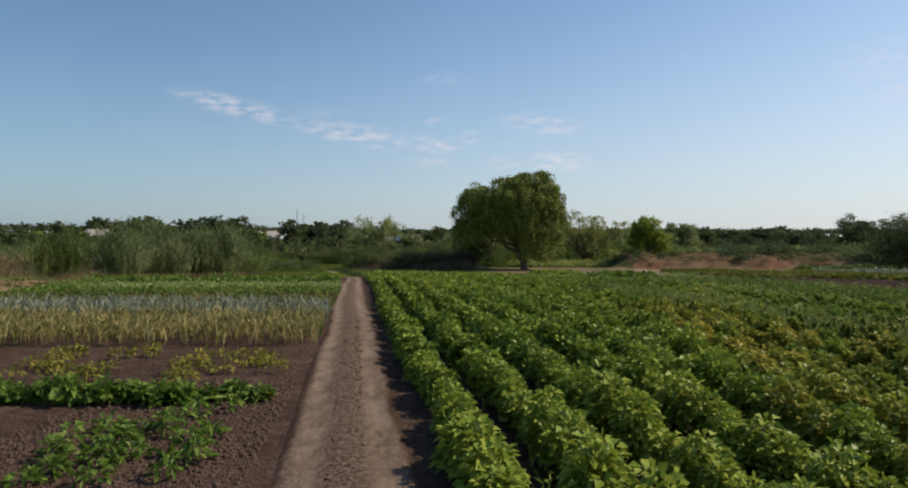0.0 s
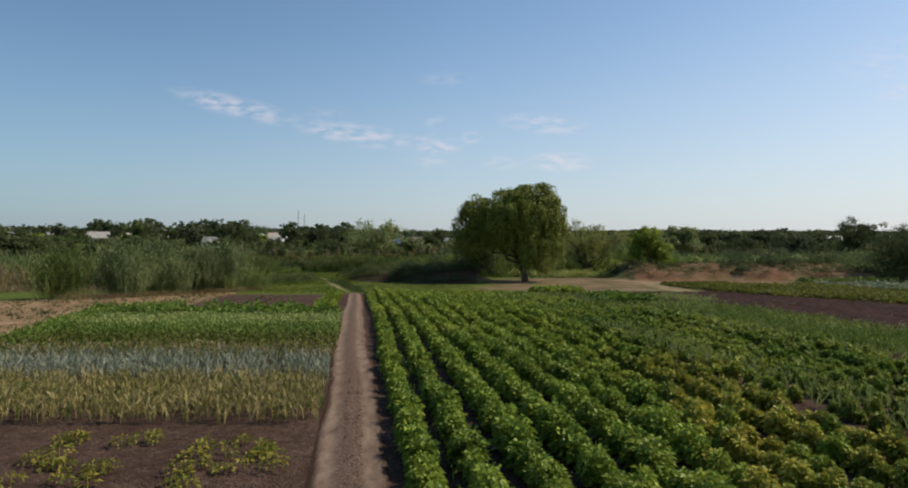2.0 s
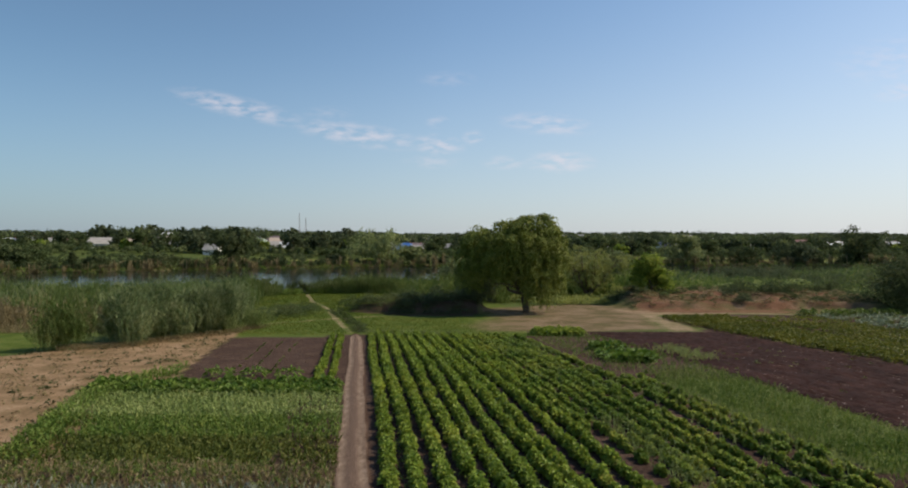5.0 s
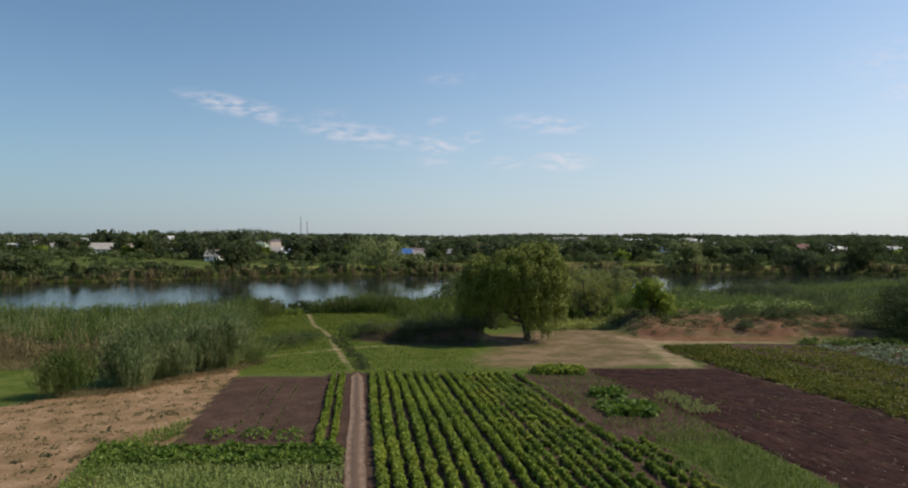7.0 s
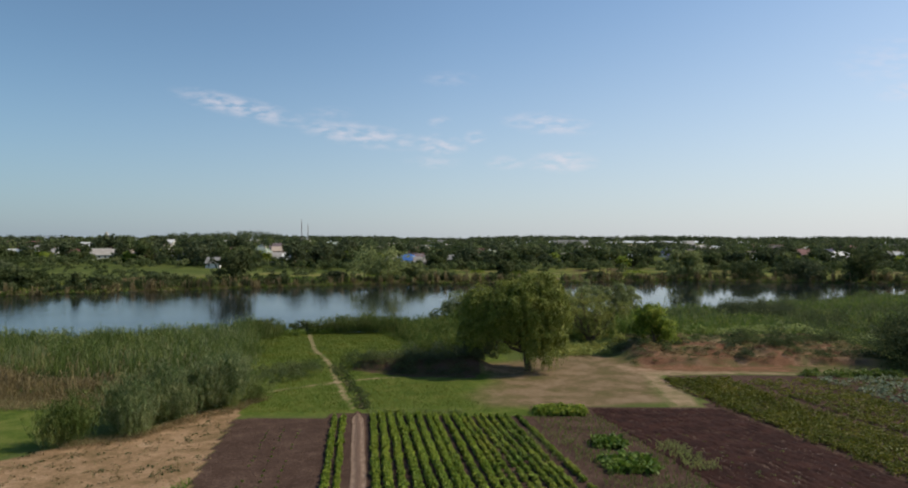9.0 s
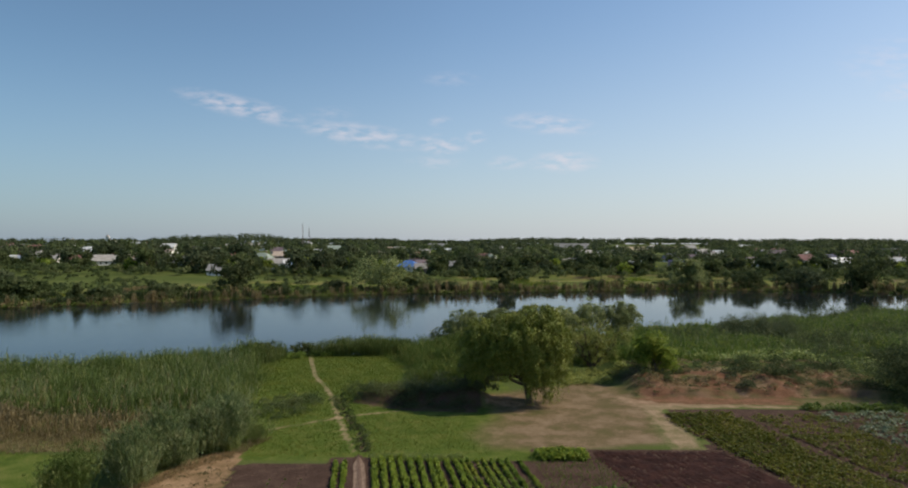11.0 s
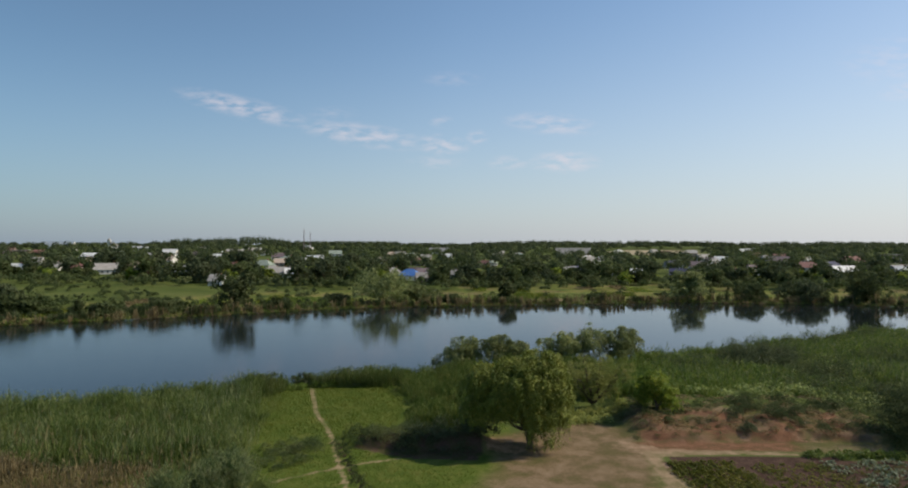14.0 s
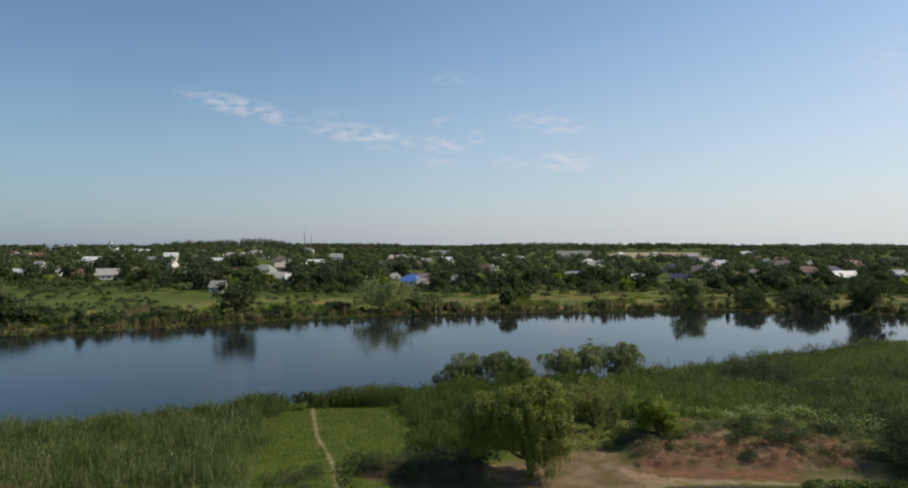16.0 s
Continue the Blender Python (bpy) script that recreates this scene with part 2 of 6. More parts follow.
def road_material():
    m, n, l = material("dirt_track")
    pos = n.new("ShaderNodeNewGeometry").outputs["Position"]
    along = n.new("ShaderNodeMapping")
    along.inputs["Rotation"].default_value, along.inputs["Scale"].default_value = (0, 0, -0.157), (2.6, 1.1, 1.0)
    l.new(pos, along.inputs["Vector"])
    fine, grain, mid = noise_at(n, l, 2.6, 6, along.outputs[0], 0.75), noise_at(n, l, 22.0, 5, pos, 0.75), noise_at(n, l, 1.6, 6, along.outputs[0], 0.7)
    at = n.new("ShaderNodeVertexColor")
    at.layer_name = "worn"
    sep = n.new("ShaderNodeSeparateColor")
    l.new(at.outputs[0], sep.inputs[0])
    s = n.new("ShaderNodeMath")
    s.operation = "MULTIPLY_ADD"
    l.new(fine, s.inputs[0])
    s.inputs[1].default_value = 0.9
    l.new(sep.outputs[0], s.inputs[2])
    loose = ramp(n, [(0.36, (0.068, 0.043, 0.031)), (0.5, (0.135, 0.089, 0.066)), (0.62, (0.23, 0.163, 0.123))])
    l.new(grain, loose.inputs[0])
    hard = ramp(n, [(0.34, (0.145, 0.098, 0.07)), (0.5, (0.23, 0.163, 0.118)), (0.64, (0.31, 0.228, 0.17))])
    l.new(mid, hard.inputs[0])
    f = n.new("ShaderNodeMapRange")
    f.inputs["From Min"].default_value, f.inputs["From Max"].default_value = 0.55, 1.2
    l.new(s.outputs[0], f.inputs["Value"])
    verge = ramp(n, [(0.3, (0.036, 0.021, 0.014)), (0.5, (0.070, 0.042, 0.029)), (0.7, (0.125, 0.08, 0.057))])
    l.new(grain, verge.inputs[0])
    col = mix_rgb(n, l, f.outputs[0], loose.outputs[0], hard.outputs[0])
    g = n.new("ShaderNodeMath")
    g.operation, g.use_clamp = "MULTIPLY_ADD", True
    l.new(fine, g.inputs[0])
    g.inputs[1].default_value = 1.2
    e2 = n.new("ShaderNodeMath")
    e2.operation = "MULTIPLY_ADD"
    l.new(sep.outputs[1], e2.inputs[0])
    e2.inputs[1].default_value, e2.inputs[2].default_value = 2.2, -1.0
    l.new(e2.outputs[0], g.inputs[2])
    col = mix_rgb(n, l, g.outputs[0], col, verge.outputs[0])
    b = n.new("ShaderNodeBsdfPrincipled")
    b.inputs["Roughness"].default_value = 0.95
    b.inputs["Specular IOR Level"].default_value = 0.04
    l.new(col, b.inputs["Base Color"])
    bp = n.new("ShaderNodeBump")
    bp.inputs["Strength"].default_value, bp.inputs["Distance"].default_value = 0.9, 0.05
    l.new(grain, bp.inputs["Height"])
    l.new(bp.outputs[0], b.inputs["Normal"])
    o = n.new("ShaderNodeOutputMaterial")
    l.new(b.outputs[0], o.inputs[0])
    return m


def water_material():
    m, n, l = material("river_water")
    pos = n.new("ShaderNodeNewGeometry").outputs["Position"]
    b = n.new("ShaderNodeBsdfPrincipled")
    b.inputs["Base Color"].default_value = (0.010, 0.014, 0.016, 1)
    b.inputs["Roughness"].default_value, b.inputs["IOR"].default_value = 0.05, 1.33
    st = n.new("ShaderNodeMapping")
    st.inputs["Scale"].default_value = (0.4, 1.3, 1.0)
    l.new(pos, st.inputs["Vector"])
    rip = noise_at(n, l, 1.2, 3, st.outputs[0])
    # the open reach to the west is ruffled, the sheltered one to the east is calm
    sep = n.new("ShaderNodeSeparateXYZ")
    l.new(pos, sep.inputs[0])
    calm = n.new("ShaderNodeMapRange")
    calm.inputs["From Min"].default_value, calm.inputs["From Max"].default_value = -120, 30
    calm.inputs["To Min"].default_value, calm.inputs["To Max"].default_value = 0.62, 0.09
    l.new(sep.outputs[0], calm.inputs["Value"])
    gust = n.new("ShaderNodeMath")
    gust.operation = "MULTIPLY"
    puff = n.new("ShaderNodeMapRange")
    puff.inputs["From Min"].default_value, puff.inputs["From Max"].default_value = 0.3, 0.7
    puff.inputs["To Min"].default_value, puff.inputs["To Max"].default_value = 0.75, 1.25
    l.new(noise_at(n, l, 0.03, 3, st.outputs[0]), puff.inputs["Value"])
    l.new(puff.outputs[0], gust.inputs[0])
    l.new(calm.outputs[0], gust.inputs[1])
    bp = n.new("ShaderNodeBump")
    bp.inputs["Distance"].default_value = 0.05
    l.new(gust.outputs[0], bp.inputs["Strength"])
    l.new(rip, bp.inputs["Height"])
    l.new(bp.outputs[0], b.inputs["Normal"])
    o = n.new("ShaderNodeOutputMaterial")
    l.new(b.outputs[0], o.inputs[0])
    return m


M_GROUND, M_ROAD, M_WATER = ground_material(), road_material(), water_material()
M_POTATO = leaf_material("potato_leaf", [(0.1, (0.0813, 0.136, 0.0189)), (0.45, (0.179, 0.249, 0.0336)), (0.8, (0.308, 0.343, 0.0483)), (1.0, (0.444, 0.424, 0.0588))], 0.22, rough=0.42, through_light=0.24, each=0.45, shine=0.12)
M_POTATO_YELLOW = leaf_material("potato_leaf_yellowing", [(0.1, (0.0791, 0.122, 0.0192)), (0.40, (0.174, 0.221, 0.0319)), (0.64, (0.325, 0.309, 0.0511)), (0.97, (0.604, 0.419, 0.0659))], 0.3, rough=0.42, through_light=0.24, each=0.4, shine=0.1)
M_POTATO_DARK = leaf_material("potato_leaf_olive", [(0.1, (0.048, 0.075, 0.015)), (0.5, (0.11, 0.138, 0.027)), (0.9, (0.23, 0.22, 0.048))], 0.3, each=0.45)
M_POTATO_WEAK = leaf_material("potato_leaf_dark", [(0.1, (0.0778, 0.136, 0.0223)), (0.45, (0.162, 0.234, 0.0356)), (0.75, (0.336, 0.347, 0.0557)), (0.95, (0.518, 0.397, 0.078))], 0.3, each=0.3, through_light=0.24, shine=0.1)
M_POTATO_OLD = leaf_material("potato_leaf_old", [(0.1, (0.055, 0.076, 0.0111)), (0.45, (0.121, 0.14, 0.0204)), (0.9, (0.259, 0.237, 0.0383))], 0.25, each=0.45)
M_PEPPER = leaf_material("broad_leaf", [(0.1, (0.0595, 0.111, 0.0149)), (0.55, (0.119, 0.191, 0.0268)), (0.9, (0.255, 0.323, 0.0714))], 0.8, rough=0.5, shine=0.2)
M_YELLOWING = leaf_material("yellowing_leaf", [(0.1, (0.08, 0.12, 0.02)), (0.45, (0.2, 0.2, 0.035)), (0.85, (0.4, 0.32, 0.06))], 0.9)
M_GARLIC = leaf_material("drying_garlic", [(0.1, (0.13, 0.15, 0.045)), (0.42, (0.32, 0.27, 0.09)), (0.8, (0.56, 0.47, 0.21))], 0.7)
M_ONION = leaf_material("bluish_onion", [(0.1, (0.11, 0.135, 0.08)), (0.5, (0.22, 0.24, 0.165)), (0.85, (0.4, 0.41, 0.31))], 0.5, rough=0.65)
M_CARROT = leaf_material("carrot_top", [(0.1, (0.0636, 0.115, 0.0187)), (0.5, (0.127, 0.19, 0.034)), (0.85, (0.233, 0.27, 0.0638))], 0.3)
M_WEED = leaf_material("pale_weed", [(0.1, (0.13, 0.19, 0.048)), (0.5, (0.24, 0.29, 0.088)), (0.85, (0.38, 0.4, 0.152))], 0.4)
M_REED = leaf_material("green_reed", [(0.1, (0.0421, 0.0749, 0.0155)), (0.45, (0.0968, 0.14, 0.0331)), (0.8, (0.227, 0.246, 0.0845))], 0.3, each=0.4, through_light=0.36)
M_REED_FRESH = leaf_material("fresh_reed", [(0.1, (0.0487, 0.0855, 0.0171)), (0.45, (0.108, 0.166, 0.0333)), (0.8, (0.26, 0.275, 0.0808))], 0.4, each=0.4, through_light=0.36)
M_REED_GREY = leaf_material("greyish_reed", [(0.1, (0.0482, 0.0821, 0.0251)), (0.45, (0.131, 0.179, 0.0647)), (0.8, (0.317, 0.328, 0.158))], 0.6, each=0.5, through_light=0.36)
M_REED_DRY = leaf_material("dry_reed", [(0.1, (0.13, 0.10, 0.045)), (0.5, (0.23, 0.18, 0.085)), (0.85, (0.36, 0.29, 0.16))], 0.2)
M_WILLOW = leaf_material("willow_leaf", [(0.1, (0.0718, 0.0978, 0.0159)), (0.5, (0.161, 0.192, 0.0329)), (0.85, (0.31, 0.304, 0.0725))], 0.5, through_light=0.14)
M_BANK_WILLOW = leaf_material("bank_willow_leaf", [(0.1, (0.092, 0.123, 0.0457)), (0.5, (0.193, 0.231, 0.0858)), (0.85, (0.367, 0.376, 0.162))], 0.3, rough=0.6, through_light=0.5)
M_SPARSE = leaf_material("olive_leaf", [(0.1, (0.145, 0.171, 0.0435)), (0.5, (0.277, 0.301, 0.0782)), (0.85, (0.434, 0.438, 0.139))], 0.3, through_light=0.4)
M_BUSH = leaf_material("bush_leaf", [(0.1, (0.0935, 0.157, 0.0225)), (0.5, (0.198, 0.265, 0.0375)), (0.85, (0.363, 0.389, 0.075))], 0.3, through_light=0.5)
# the extra blue in these three leaf colours stands for distance haze
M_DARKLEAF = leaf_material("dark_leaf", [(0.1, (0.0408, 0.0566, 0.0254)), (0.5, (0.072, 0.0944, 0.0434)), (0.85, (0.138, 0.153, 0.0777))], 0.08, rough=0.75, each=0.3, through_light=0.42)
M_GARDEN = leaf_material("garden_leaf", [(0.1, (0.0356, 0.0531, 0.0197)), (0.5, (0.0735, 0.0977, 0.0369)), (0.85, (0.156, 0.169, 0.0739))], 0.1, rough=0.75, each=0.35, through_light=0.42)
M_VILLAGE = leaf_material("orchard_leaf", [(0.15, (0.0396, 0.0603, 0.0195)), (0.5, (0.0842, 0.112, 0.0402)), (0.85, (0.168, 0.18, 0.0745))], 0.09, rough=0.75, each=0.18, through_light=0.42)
M_CABBAGE = leaf_material("cabbage_leaf", [(0.1, (0.085, 0.123, 0.0648)), (0.5, (0.157, 0.197, 0.119)), (0.85, (0.272, 0.303, 0.202))], 0.5, rough=0.4)
M_GRASS = leaf_material("grass_blade", [(0.1, (0.0579, 0.092, 0.0103)), (0.45, (0.111, 0.156, 0.0184)), (0.8, (0.216, 0.212, 0.0405))], 0.2, each=0.35)
M_BARK = plain_material("bark", [(0.3, (0.05, 0.038, 0.028)), (0.7, (0.16, 0.125, 0.09))], 2.0, 0.95, bump=0.8)
M_CLOD = plain_material("soil_clod", [(0.3, (0.0595, 0.0365, 0.0263)), (0.7, (0.128, 0.085, 0.0638))], 3.0, 0.95, bump=0.6)
# darker and redder than the soil tones of the ground sheet
M_DARKSOIL = plain_material("dark_tilled_soil", [(0.3, (0.0153, 0.00624, 0.00456)), (0.5, (0.0323, 0.0133, 0.00981)), (0.7, (0.068, 0.0296, 0.0218))], 0.7, 0.95, bump=0.8, fine=9.0)
M_STONE = plain_material("pale_debris", [(0.3, (0.2, 0.15, 0.13)), (0.7, (0.45, 0.36, 0.32))], 3.0, 0.9)
M_WALL = plain_material("whitewash", [(0.3, (0.58, 0.56, 0.52)), (0.7, (0.76, 0.74, 0.69))], 0.5, 0.9)
M_WALL_WARM = plain_material("warm_plaster", [(0.3, (0.36, 0.28, 0.22)), (0.7, (0.48, 0.4, 0.33))], 0.5, 0.9)
M_BRICKWALL = plain_material("red_brick", [(0.3, (0.25, 0.10, 0.07)), (0.7, (0.36, 0.16, 0.11))], 0.5, 0.9)
M_SLATE = plain_material("grey_slate", [(0.3, (0.24, 0.225, 0.205)), (0.7, (0.42, 0.395, 0.36))], 0.4, 0.85)
M_WHITEROOF = plain_material("white_metal", [(0.3, (0.55, 0.55, 0.53)), (0.7, (0.74, 0.73, 0.7))], 0.4, 0.5)
M_BLUEROOF = plain_material("blue_metal", [(0.3, (0.055, 0.14, 0.38)), (0.7, (0.09, 0.21, 0.5))], 0.4, 0.45)
M_REDROOF = plain_material("red_tile", [(0.3, (0.17, 0.072, 0.064)), (0.7, (0.27, 0.135, 0.12))], 0.4, 0.8)
M_DARKROOF = plain_material("dark_tile", [(0.3, (0.09, 0.065, 0.075)), (0.7, (0.18, 0.14, 0.15))], 0.4, 0.8)
M_NAVYROOF = plain_material("navy_metal", [(0.3, (0.05, 0.05, 0.095)), (0.7, (0.085, 0.085, 0.14))], 0.4, 0.5)
M_GREENROOF = plain_material("greenish_slate", [(0.3, (0.2, 0.25, 0.2)), (0.7, (0.34, 0.38, 0.32))], 0.4, 0.85)
M_GLASS = plain_material("dark_window", [(0.3, (0.03, 0.035, 0.04)), (0.7, (0.06, 0.07, 0.08))], 0.4, 0.1, bump=0.0)
M_STEEL = plain_material("painted_steel", [(0.3, (0.16, 0.12, 0.12)), (0.7, (0.26, 0.22, 0.22))], 0.4, 0.6)
M_PLASTIC = plain_material("white_plastic", [(0.3, (0.7, 0.7, 0.7)), (0.7, (0.82, 0.82, 0.82))], 4.0, 0.5)


# ---- the lie of the land ----
SHEAR = 0.158                                   # the track and the rows drift to -x by this much a metre
WATER = -0.9
NEAR_BANK = ((-400, -140, -74, -68, -34, -7, 13, 47, 76, 120, 137, 220, 600), (-24, 63, 92, 96, 109, 121, 130, 140, 158, 180, 188, 221, 330))
FAR_BANK = ((-600, -220, -148, -85, -38, 18, 100, 162, 184, 300, 700), (20, 158, 195, 227, 252, 262, 277, 266, 256, 270, 380))
PROFILE = ((-300, 0, 12, 30, 42, 55, 65, 80, 100, 115, 200), (1.9, 1.42, 1.38, 1.2, 0.8, 0.25, 0.1, 0.1, -0.3, -0.55, -0.6))
FAR_PROFILE = ((0, 20, 60, 190, 340, 690, 850, 5000), (-0.7, -0.3, 0.3, 4.2, 8.2, 15, 18, 20))
rng = np.random.default_rng(7)


def near_bank(x):
    return np.interp(x, *NEAR_BANK)


def far_bank(x):
    return np.interp(x, *FAR_BANK)


def smooth(a, b, x):
    k = np.clip((np.asarray(x, float) - a) / (b - a), 0, 1)
    return k * k * (3 - 2 * k)


def bumpy(x, y, size):
    """Cheap rolling unevenness between -1 and 1."""
    return (np.sin(x / size + 1.3 * np.sin(y / size * 0.7)) + np.sin(y / size * 1.1 + 1.7 * np.sin(x / size * 0.6 + 2.0))) / 2


def footpath(y):
    return np.interp(y, (57, 59.4, 67.4, 73.2, 79.3, 86.6, 92, 98, 104, 109, 113), (-9.8, -10.6, -13.1, -14.9, -16.6, -19.4, -21.7, -23.4, -25.2, -26.6, -29.4))


def ditch(y):
    return np.interp(y, (57, 59.9, 64.5, 68.3, 74.5, 80), (-9.0, -9.5, -10.6, -12.3, -14.4, -16.2))


def land(x, y):
    """The ground's height."""
    x, y = np.asarray(x, float), np.asarray(y, float)
    nb, fb = near_bank(x), far_bank(x)
    z = np.interp(y, *PROFILE) + 0.04 * bumpy(x, y, 2.3) * smooth(50, 60, y)
    # the eroded berm beyond the right-hand plots, and the mound beside the willow
    berm = smooth(21, 26, x) * smooth(60, 54, x) * (0.45 * smooth(78.2, 79.8, y + 0.8 * bumpy(x, y, 2.1)) + 0.55 * smooth(79.8, 86.5, y + 1.2 * bumpy(x, y, 1.3))) * smooth(108, 92, y)
    z = z - 0.3 * np.exp(-((x - ditch(y)) / 0.28) ** 2) * smooth(57, 58.5, y) * smooth(79, 77, y)
    z = z + berm * (1.75 + 0.3 * bumpy(x, y, 1.7) + 0.16 * bumpy(y * 1.3, x, 0.55) + 0.1 * bumpy(x + y, y - x, 0.37))
    hill = np.exp(-(((x + 5.0) / 8.6) ** 8) - ((y - np.interp(x, (-14, -6, 4), (78.5, 77.6, 77.2))) / 2.1) ** 4)
    z = z + (0.95 + 0.5 * smooth(-7, 1, x)) * hill * (1 + 0.14 * bumpy(x, y, 0.9))
    far = np.interp(y - fb, *FAR_PROFILE) + 0.5 * bumpy(x, y, 40) * smooth(60, 150, y - fb)
    bed = -2.2
    z = z + (bed - z) * smooth(nb - 3, nb + 3, y)
    z = np.where(y > (nb + fb) / 2, bed + (far - bed) * smooth(fb - 3, fb + 2, y), z)
    return z


def edge_distance(x, y, poly):
    """How far the points lie from a polygon's outline."""
    best = np.full(np.shape(x), 1e9)
    for (ax, ay), (bx, by) in zip(poly, [*poly[1:], poly[0]]):
        dx, dy = bx - ax, by - ay
        k = np.clip(((x - ax) * dx + (y - ay) * dy) / max(dx * dx + dy * dy, 1e-9), 0, 1)
        best = np.minimum(best, np.hypot(x - ax - k * dx, y - ay - k * dy))
    return best


def inside(x, y, poly):
    """Which of the points lie in a polygon."""
    hit = np.zeros(np.shape(x), bool)
    px, py = zip(*poly)
    j = len(poly) - 1
    for i in range(len(poly)):
        if py[i] != py[j]:
            hit ^= ((py[i] > y) != (py[j] > y)) & (x < (px[j] - px[i]) * (y - py[i]) / (py[j] - py[i]) + px[i])
        j = i
    return hit


def strip(v0, v1, y0, y1):
    """A plot between two lines along the rows, from y0 to y1."""
    return [(v0 - SHEAR * y0, y0), (v1 - SHEAR * y0, y0), (v1 - SHEAR * y1, y1), (v0 - SHEAR * y1, y1)]


SOIL_LEFT = [(-19.9, 54.0), (-11.2, 54.4), (-7.4, 33.4), (-15.6, 33.4), (-17.9, 44.0)]
STRAW = [(-60, 20), (-34, 36), (-30.6, 44), (-25.7, 48.2), (-24.4, 56.5), (-20.4, 58.0), (-19.8, 54.5), (-17.8, 44.0), (-15.6, 33.4), (-17.0, 30.0), (-13.0, 20)]
BROWN = [(-0.5, 63), (2.1, 57.0), (12.8, 57.4), (21.5, 59.6), (24.2, 75.7), (24.0, 84.0), (19, 89), (11, 86), (2, 80), (3, 70)]
SANDY = [(21.2, 58.9), (23.4, 58.9), (24.0, 73.2), (34, 73.8), (41, 73.6), (41, 74.4), (34, 75.2), (25, 76.2), (21.0, 78.5), (20.0, 77.5), (22.4, 73.5), (21.6, 66)]
FOREGROUND = strip(-14, 40, -16, 19.5)
FIELD_RIGHT = strip(0.3, 16.2, -16, 55.2)
SOIL_RIGHT = strip(21.3, 33.3, -8, 58.6)


# ---- building helpers ----
def mesh_from(name, verts, faces, mat, smooth_faces=False):
    """A mesh from vertex and face arrays (faces of one size)."""
    me = bpy.data.meshes.new(name)
    verts, faces = np.asarray(verts, np.float32), np.asarray(faces, np.int32)
    k = faces.shape[1]
    me.vertices.add(len(verts))
    me.vertices.foreach_set("co", verts.ravel())
    me.loops.add(faces.size)
    me.loops.foreach_set("vertex_index", faces.ravel())
    me.polygons.add(len(faces))
    me.polygons.foreach_set("loop_start", np.arange(0, faces.size, k, dtype=np.int32))
    me.polygons.foreach_set("loop_total", np.full(len(faces), k, np.int32))
    if smooth_faces:
        me.polygons.foreach_set("use_smooth", np.ones(len(faces), bool))
    me.update(calc_edges=True)
    me.materials.append(mat)
    return me


def part(name, data, parent, label=""):
    ob = new(name, data)
    ob.parent = parent
    return tagged(ob, label)


def unit(a):
    return a / np.maximum(np.linalg.norm(a, axis=-1, keepdims=True), 1e-9)


def leaf_arrays(base, way, length, width, droop=0.25, fold=0.12):
    """Leaves as pointed, folded blades: base points, directions, lengths, widths."""
    n = len(base)
    way = unit(way)
    side = unit(np.cross(way, np.array([0, 0, 1.0]) + 0.5 * rng.normal(size=(n, 3))))
    length, width = np.broadcast_to(length, n)[:, None], np.broadcast_to(width, n)[:, None]
    mid = base + 0.45 * length * way
    tip = base + length * way
    tip[:, 2] -= droop * length[:, 0]
    lift = np.array([0, 0, fold]) * length
    v = np.stack((base, mid + side * width + lift, tip, mid - side * width + lift), 1).reshape(-1, 3)
    i = np.arange(n)[:, None] * 4
    f = np.concatenate((i + np.array([[0, 1, 2]]), i + np.array([[0, 2, 3]])), 1).reshape(-1, 3)
    return v, f


def join(pieces):
    vs, fs, at = [], [], 0
    for v, f in pieces:
        vs.append(v)
        fs.append(np.asarray(f) + at)
        at += len(v)
    return np.concatenate(vs), np.concatenate(fs)


def tube(points, radii, sides=7):
    """A tapered limb through the points, as triangles."""
    pts = np.asarray(points, float)
    n = len(pts)
    way = unit(np.gradient(pts, axis=0))
    ref = np.where(np.abs(way[:, 2:3]) > 0.9, np.array([[1.0, 0, 0]]), np.array([[0, 0, 1.0]]))
    a = unit(np.cross(way, ref))
    b = np.cross(way, a)
    ang = np.linspace(0, 2 * np.pi, sides, endpoint=False)
    r = np.asarray(radii, float)[:, None, None]
    v = pts[:, None] + r * (np.cos(ang)[None, :, None] * a[:, None] + np.sin(ang)[None, :, None] * b[:, None])
    f = []
    for i in range(n - 1):
        for j in range(sides):
            p, q = i * sides + j, i * sides + (j + 1) % sides
            f += [(p, q, q + sides), (p, q + sides, p + sides)]
    return v.reshape(-1, 3), np.array(f)


